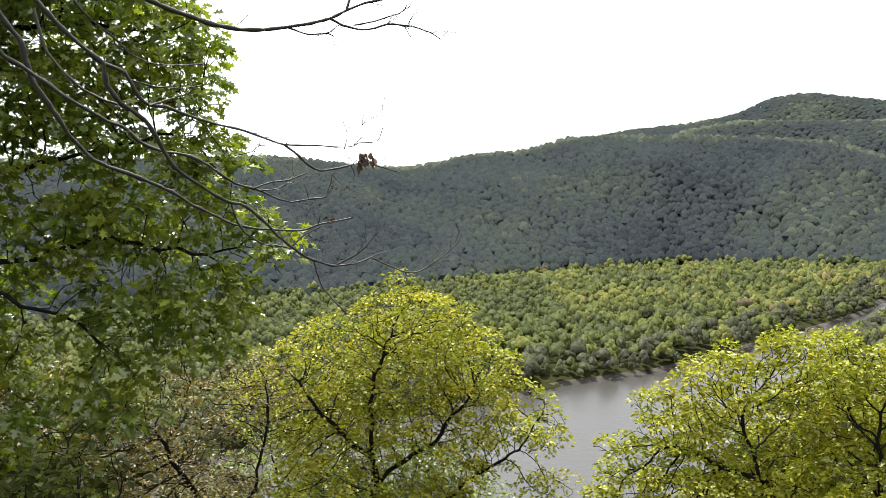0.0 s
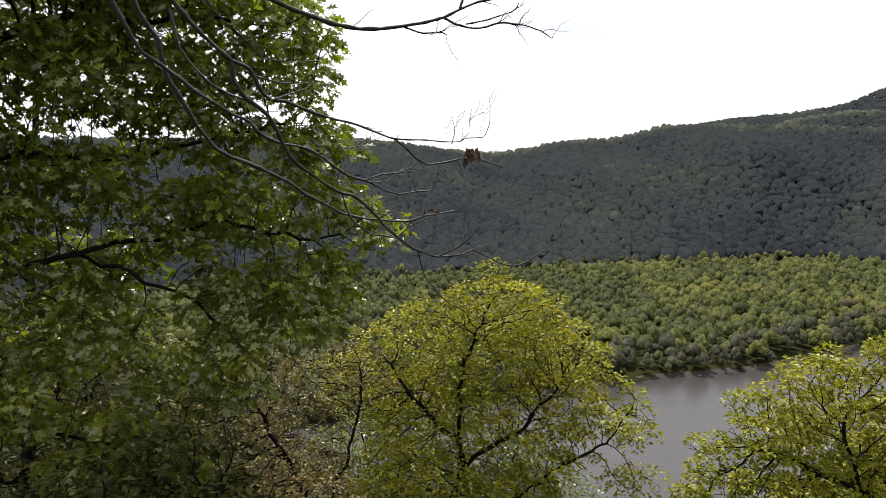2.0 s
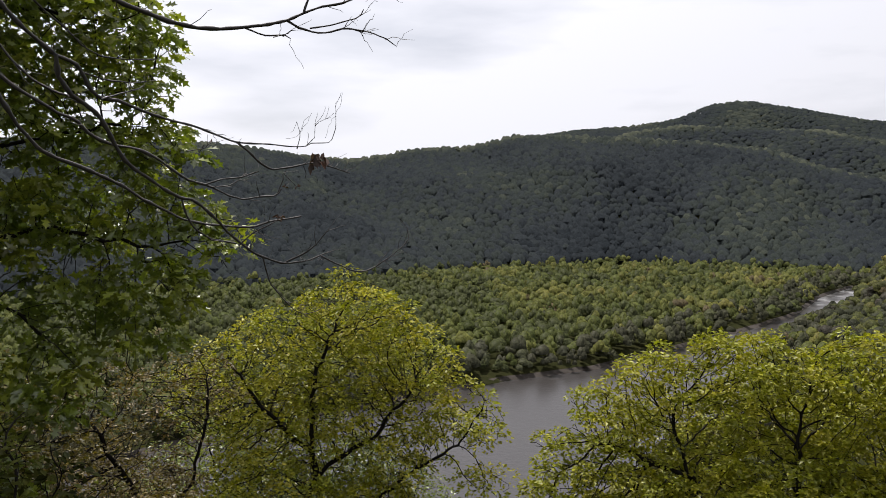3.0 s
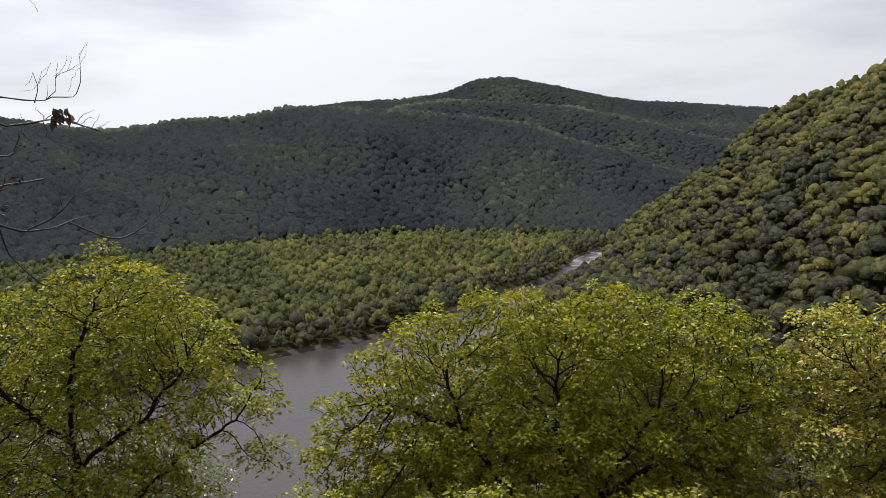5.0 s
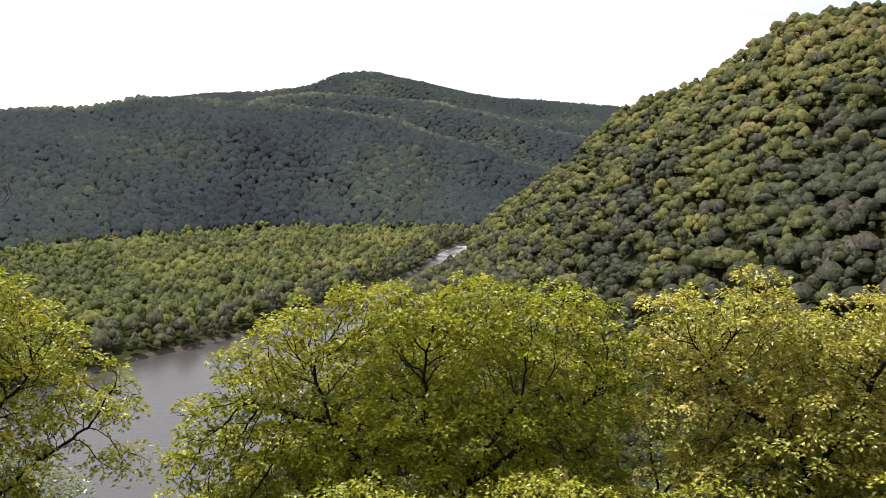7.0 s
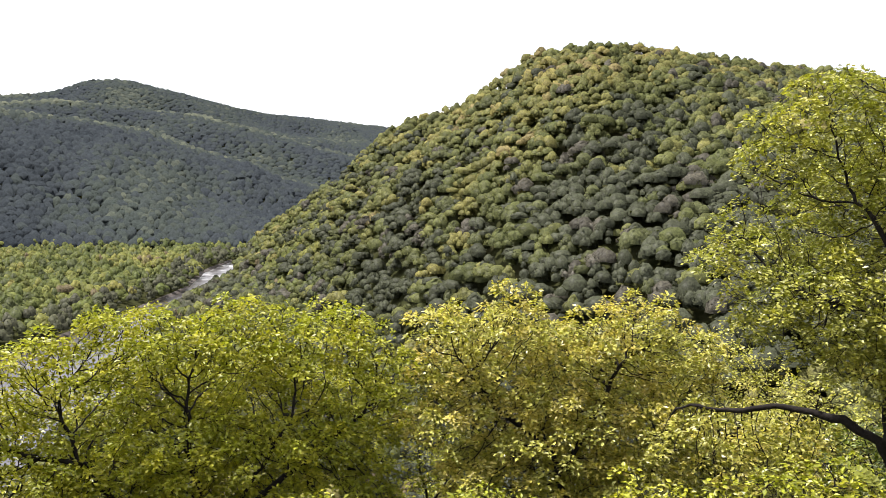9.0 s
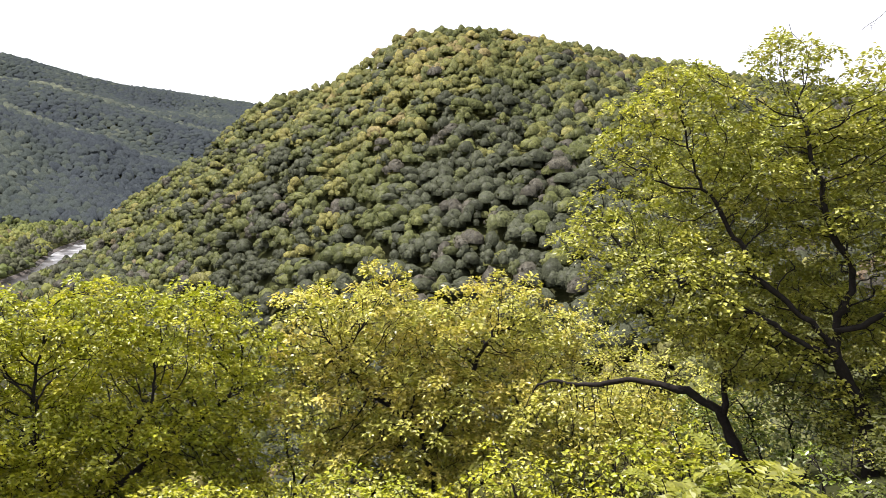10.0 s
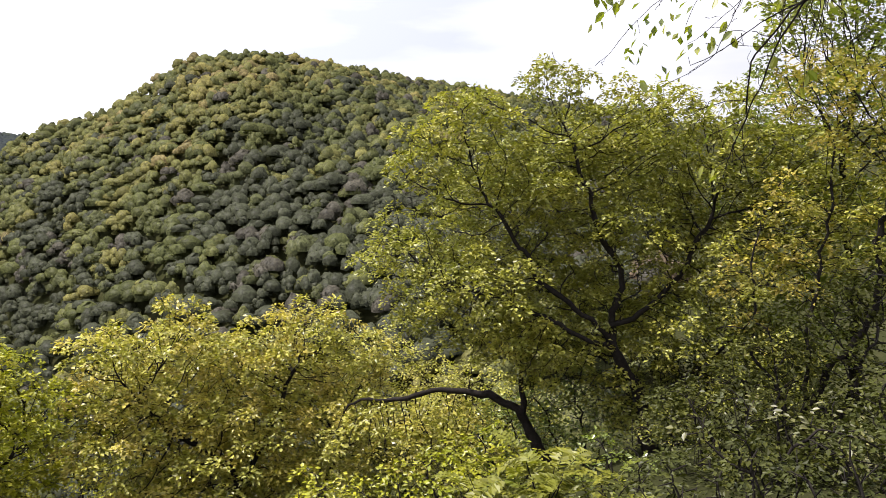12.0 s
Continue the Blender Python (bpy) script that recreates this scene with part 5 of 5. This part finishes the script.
def limb_mesh(name, path, r0, r1, material, g, sides=7, knots=0.15, step=0.05):
    """One tapered limb with small knots."""
    p = curl(resample(path, step), 0.0012, g)
    k = np.linspace(0, 1, len(p))
    r = (r0 + (r1 - r0) * k**1.3) * (1 + knots * g.normal(size=len(p)).clip(-1, 2))
    v, f = tube(p, r, sides)
    return mesh_of(name, v, f, material, smooth=True), p, r


def twig_sprays(p, r, g, count, reach):
    """Short crooked side twigs along the outer part of a limb."""
    out = []
    for _ in range(count):
        i = g.integers(len(p) // 2, len(p))
        way = p[min(i + 1, len(p) - 1)] - p[max(i - 1, 0)]
        way = way / (np.linalg.norm(way) + 1e-9) * 0.7 + g.normal(size=3) * np.array((0.6, 0.6, 0.7)) + np.array((0, 0, 0.25))
        way /= np.linalg.norm(way)
        length = reach * g.uniform(0.4, 1.2)
        q = curl(np.linspace(p[i], p[i] + way * length, 6), length * 0.05, g)
        out.append(tube(q, np.linspace(min(r[i] * 0.6, 0.0036), 0.0012, 6), 4))
    return out


g = np.random.default_rng(300)
foot_at = spot(-84, -20, 4.6)
foot_at[2] = float(ground_z(np.array([foot_at[0]]), np.array([foot_at[1]]))[0])
bare = thing("bare_tree", "bare grey dead tree with long crooked leafless branches", "tree", foot_at)
crown_at = spot(-82, 34, 4.7)
stem = np.array([foot_at + np.array((0, 0, -0.1)), spot(-84.5, -5, 4.6), spot(-83, 15, 4.65), crown_at, spot(-80, 52, 4.8)])
part("trunk", limb_mesh("trunk", stem, 0.12, 0.05, M_TWIG, g, 12, 0.03, 0.15)[0], bare)
sprays = []
for k, (path, r0, r1) in enumerate(BARE_LIMBS):
    path = np.array(path)
    if r0 >= 0.010 and k in (0, 1, 2, 8, 15):
        # these come from the trunk, out of view
        way = path[0] - path[2]
        way /= np.linalg.norm(way)
        root = stem[2] + (crown_at - stem[2]) * (0.3 + 0.09 * (k % 7))
        span = np.linalg.norm(root - path[0])
        bow = path[0] + way * span * 0.4
        arc = [root, root * 0.45 + bow * 0.55 + np.array((0, 0, 0.1 * span)), bow]
        path = np.concatenate([resample(arc, 0.3), path])
        r0 = r0 * 1.25
    me, p, r = limb_mesh("limb", path, r0 * 1.12, r1 * 1.35, M_TWIG, g, 7, 0.2)
    part("limb", me, bare)
    sprays += twig_sprays(p, r, g, 10 if len(path) > 6 else 4, 0.20)
v, f = joined(sprays)
part("twig_spray", mesh_of("twig_spray", v, f, M_TWIG, smooth=True), bare, "fine grey side twigs", "stuff")

M_DEAD = leaf_material("dead_leaf", [(0.0, (0.050, 0.028, 0.020)), (1.0, (0.11, 0.062, 0.042))], 0.1, 0.05, 20.0, 0.4)
M_FRESH = leaf_material("fresh_leaf", [(0.0, (0.150, 0.180, 0.024)), (1.0, (0.240, 0.247, 0.040))], 0.5, 0.04, 20.0, 0.25)
M_FERN = leaf_material("light_green_leaflet", [(0.0, (0.105, 0.124, 0.013)), (1.0, (0.180, 0.176, 0.018))], 0.30, 0.03, 6.0, 0.25)
M_PALE = leaf_material("pale_leaf", [(0.0, (0.056, 0.066, 0.016)), (1.0, (0.143, 0.131, 0.044))], 0.2, 0.05, 4.0, 0.35)


def one_leaf(name, shape, length, way, material, g, tint=0.5, curlup=0.0):
    lv, lf = shape
    v, f, k = leaves_on(np.zeros((1, 3)), np.array([way], float), np.array([length]), (lv + np.array((0, 0, 1)) * curlup * (lv[:, 1:2] ** 2) * 6, lf), g, 0.5, 0.0)
    return mesh_of(name, v, f, material, np.full(len(v), tint))


curled = thing("dead_leaf_cluster", "bunch of curled brown dead leaves on a bare twig", "leaves", DEAD_LEAVES[0])
for k, at in enumerate(DEAD_LEAVES + DEAD_LEAVES[:4]):
    way = (g.normal() * 0.5, g.normal() * 0.5, -1.0)
    leaf_ob = part("dead_leaf", one_leaf("dead_leaf", OVAL_LEAF, g.uniform(0.06, 0.11), way, M_DEAD, g, g.uniform(), 0.5), curled)
    leaf_ob.location = Vector(at) + Vector(g.normal(size=3) * 0.012)
    leaf_ob.matrix_parent_inverse = Matrix.Translation(curled.location).inverted()
for at in BUDS:
    bud = thing("withered_bud", "small withered brown leaf bud on a twig", "bud", at, "buds on the bare tree")
    for _ in range(3):
        ob = part("bud_scale", one_leaf("bud_scale", OVAL_LEAF, 0.035, g.normal(size=3), M_DEAD, g, g.uniform(), 0.4), bud)
        ob.location = at
        ob.matrix_parent_inverse = Matrix.Translation(at).inverted()

# ---------------------------------------------------------------- the branch that hangs in from above
hang = thing("hanging_branch", "thin drooping branch with sparse yellow-green leaves", "branch", HANGING[0][0][0])
top = np.array(HANGING[0][0][0])
for path, r0, r1 in HANGING:
    path = np.array(path)
    if path[0][2] > 95.45:
        path = np.concatenate([[path[0] + (path[0] - path[2]) * 1.5 + np.array((0, 0, 0.5))], path])
    me, p, r = limb_mesh("strand", path, r0, r1, M_BARK, g, 5, 0.1, 0.03)
    part("strand", me, hang)
    v, f = joined(twig_sprays(p, r, g, 7, 0.07))
    part("twig_spray", mesh_of("twig_spray", v, f, M_BARK), hang, kind="stuff")
for spots, shape, mat, lo, hi in ((HANGING_LEAVES, OVAL_LEAF, M_FRESH, 0.038, 0.056), (DARK_LEAVES, SIMPLE_LEAF, M_DARK, 0.035, 0.052)):
    for at in spots:
        for _ in range(2):
            way = (g.normal() * 0.6, g.normal() * 0.6, -0.8)
            ob = part("leaf", one_leaf("leaf", shape, g.uniform(lo, hi), way, mat, g, g.uniform()), hang)
            ob.location = Vector(at) + Vector(g.normal(size=3) * 0.02)
            ob.matrix_parent_inverse = Matrix.Translation(hang.location).inverted()

# ---------------------------------------------------------------- the pale-leaved bush under the thicket
tree("pale_bush", "bush with pale glossy green leaves under the thicket", [[(71, -27, 7.2), (70.5, -18, 7.2), (70, -14.5, 7.2)], [(71, -22, 7.2), (75, -16, 7.2)], [(70.6, -20, 7.2), (67.5, -17.5, 7.2)]],
     [(70, -15.8, 7.2, 3, 2.0), (75, -16.6, 7.2, 3.5, 2.0), (67.5, -18.5, 7.2, 2.5, 1.8), (79.5, -17, 7.1, 3, 2)], 260, tint=(0.1, 0.8), leaf_mat=M_PALE, density=330, leaf=0.075, per=9, clump=1.0, shape=OVAL_LEAF,
     step=0.12, stout=0.02, category="bush")

# ---------------------------------------------------------------- grey twigs in the thicket
snag = thing("dead_branch", "pale grey dead branch caught in the thicket", "branch", GREY_TWIGS[0][0][0])
for path, r0, r1 in GREY_TWIGS:
    me, p, r = limb_mesh("limb", path, r0, r1, M_TWIG, g)
    part("limb", me, snag)
    v, f = joined(twig_sprays(p, r, g, 6, 0.3))
    part("twig_spray", mesh_of("twig_spray", v, f, M_TWIG), snag, kind="stuff")

# ---------------------------------------------------------------- the light green shrub with feathery leaves
def frond_mesh(g):
    n = 9
    k = np.linspace(0.12, 1, n)
    spine = np.stack([k * 0.36, 0 * k, 0.07 * np.sin(k * 2.6)], 1)
    bases = np.concatenate([spine, spine, spine[-1:]])
    ways = np.concatenate([np.tile((0.45, 0.9, 0.1), (n, 1)), np.tile((0.45, -0.9, 0.1), (n, 1)), [(1, 0, 0)]]) + g.normal(size=(2 * n + 1, 3)) * 0.12
    size = np.concatenate([0.11 * np.sin(0.5 + k * 2.1), 0.11 * np.sin(0.5 + k * 2.1), [0.09]])
    v, f, c = leaves_on(bases, ways, size, SIMPLE_LEAF, g, 2.5, 0.0)
    q = np.concatenate([[(0, 0, 0)], spine])
    tv, tf = tube(q, np.linspace(0.004, 0.001, len(q)), 3)
    tri = np.concatenate([tf[:, [0, 1, 2]], tf[:, [0, 2, 3]]])
    return mesh_of("frond", np.concatenate([v, tv]), np.concatenate([f, tri + len(v)]), M_FERN, np.concatenate([np.full(len(v), g.uniform()), np.full(len(tv), 0.5)]))


fronds = [frond_mesh(g) for _ in range(6)]
for name_at, d, count in (((52.0, -22.0), 7.0, 34), ((55.8, -20.4), 7.0, 40), ((59.5, -21.6), 7.0, 34)):
    base = spot(name_at[0], name_at[1], d)
    base[2] = float(ground_z(np.array([base[0]]), np.array([base[1]]))[0])
    plant = thing("feathery_shrub", "light yellow-green shrub with feathery compound leaves", "bush", base, "feathery shrubs")
    for _ in range(4):
        tip_at = spot(name_at[0] + g.uniform(-2.5, 2.5), name_at[1] + g.uniform(-1, 1.2), d + g.uniform(-0.4, 0.4))
        part("stem", limb_mesh("stem", [base, (base + tip_at) / 2 + g.normal(size=3) * 0.08, tip_at], 0.012, 0.004, M_BARK, g)[0], plant)
    for _ in range(count):
        at = spot(name_at[0] + g.normal() * 1.7, name_at[1] + g.uniform(-3, 1.2), d + g.normal() * 0.35)
        ob = part("frond", fronds[g.integers(6)], plant)
        ob.matrix_parent_inverse = Matrix.Translation(base).inverted()
        ob.matrix_basis = pose(*at, g.uniform(-25, 25), g.uniform(-25, 20), g.uniform(0, 360)) @ Matrix.Scale(g.uniform(0.7, 1.2), 4)
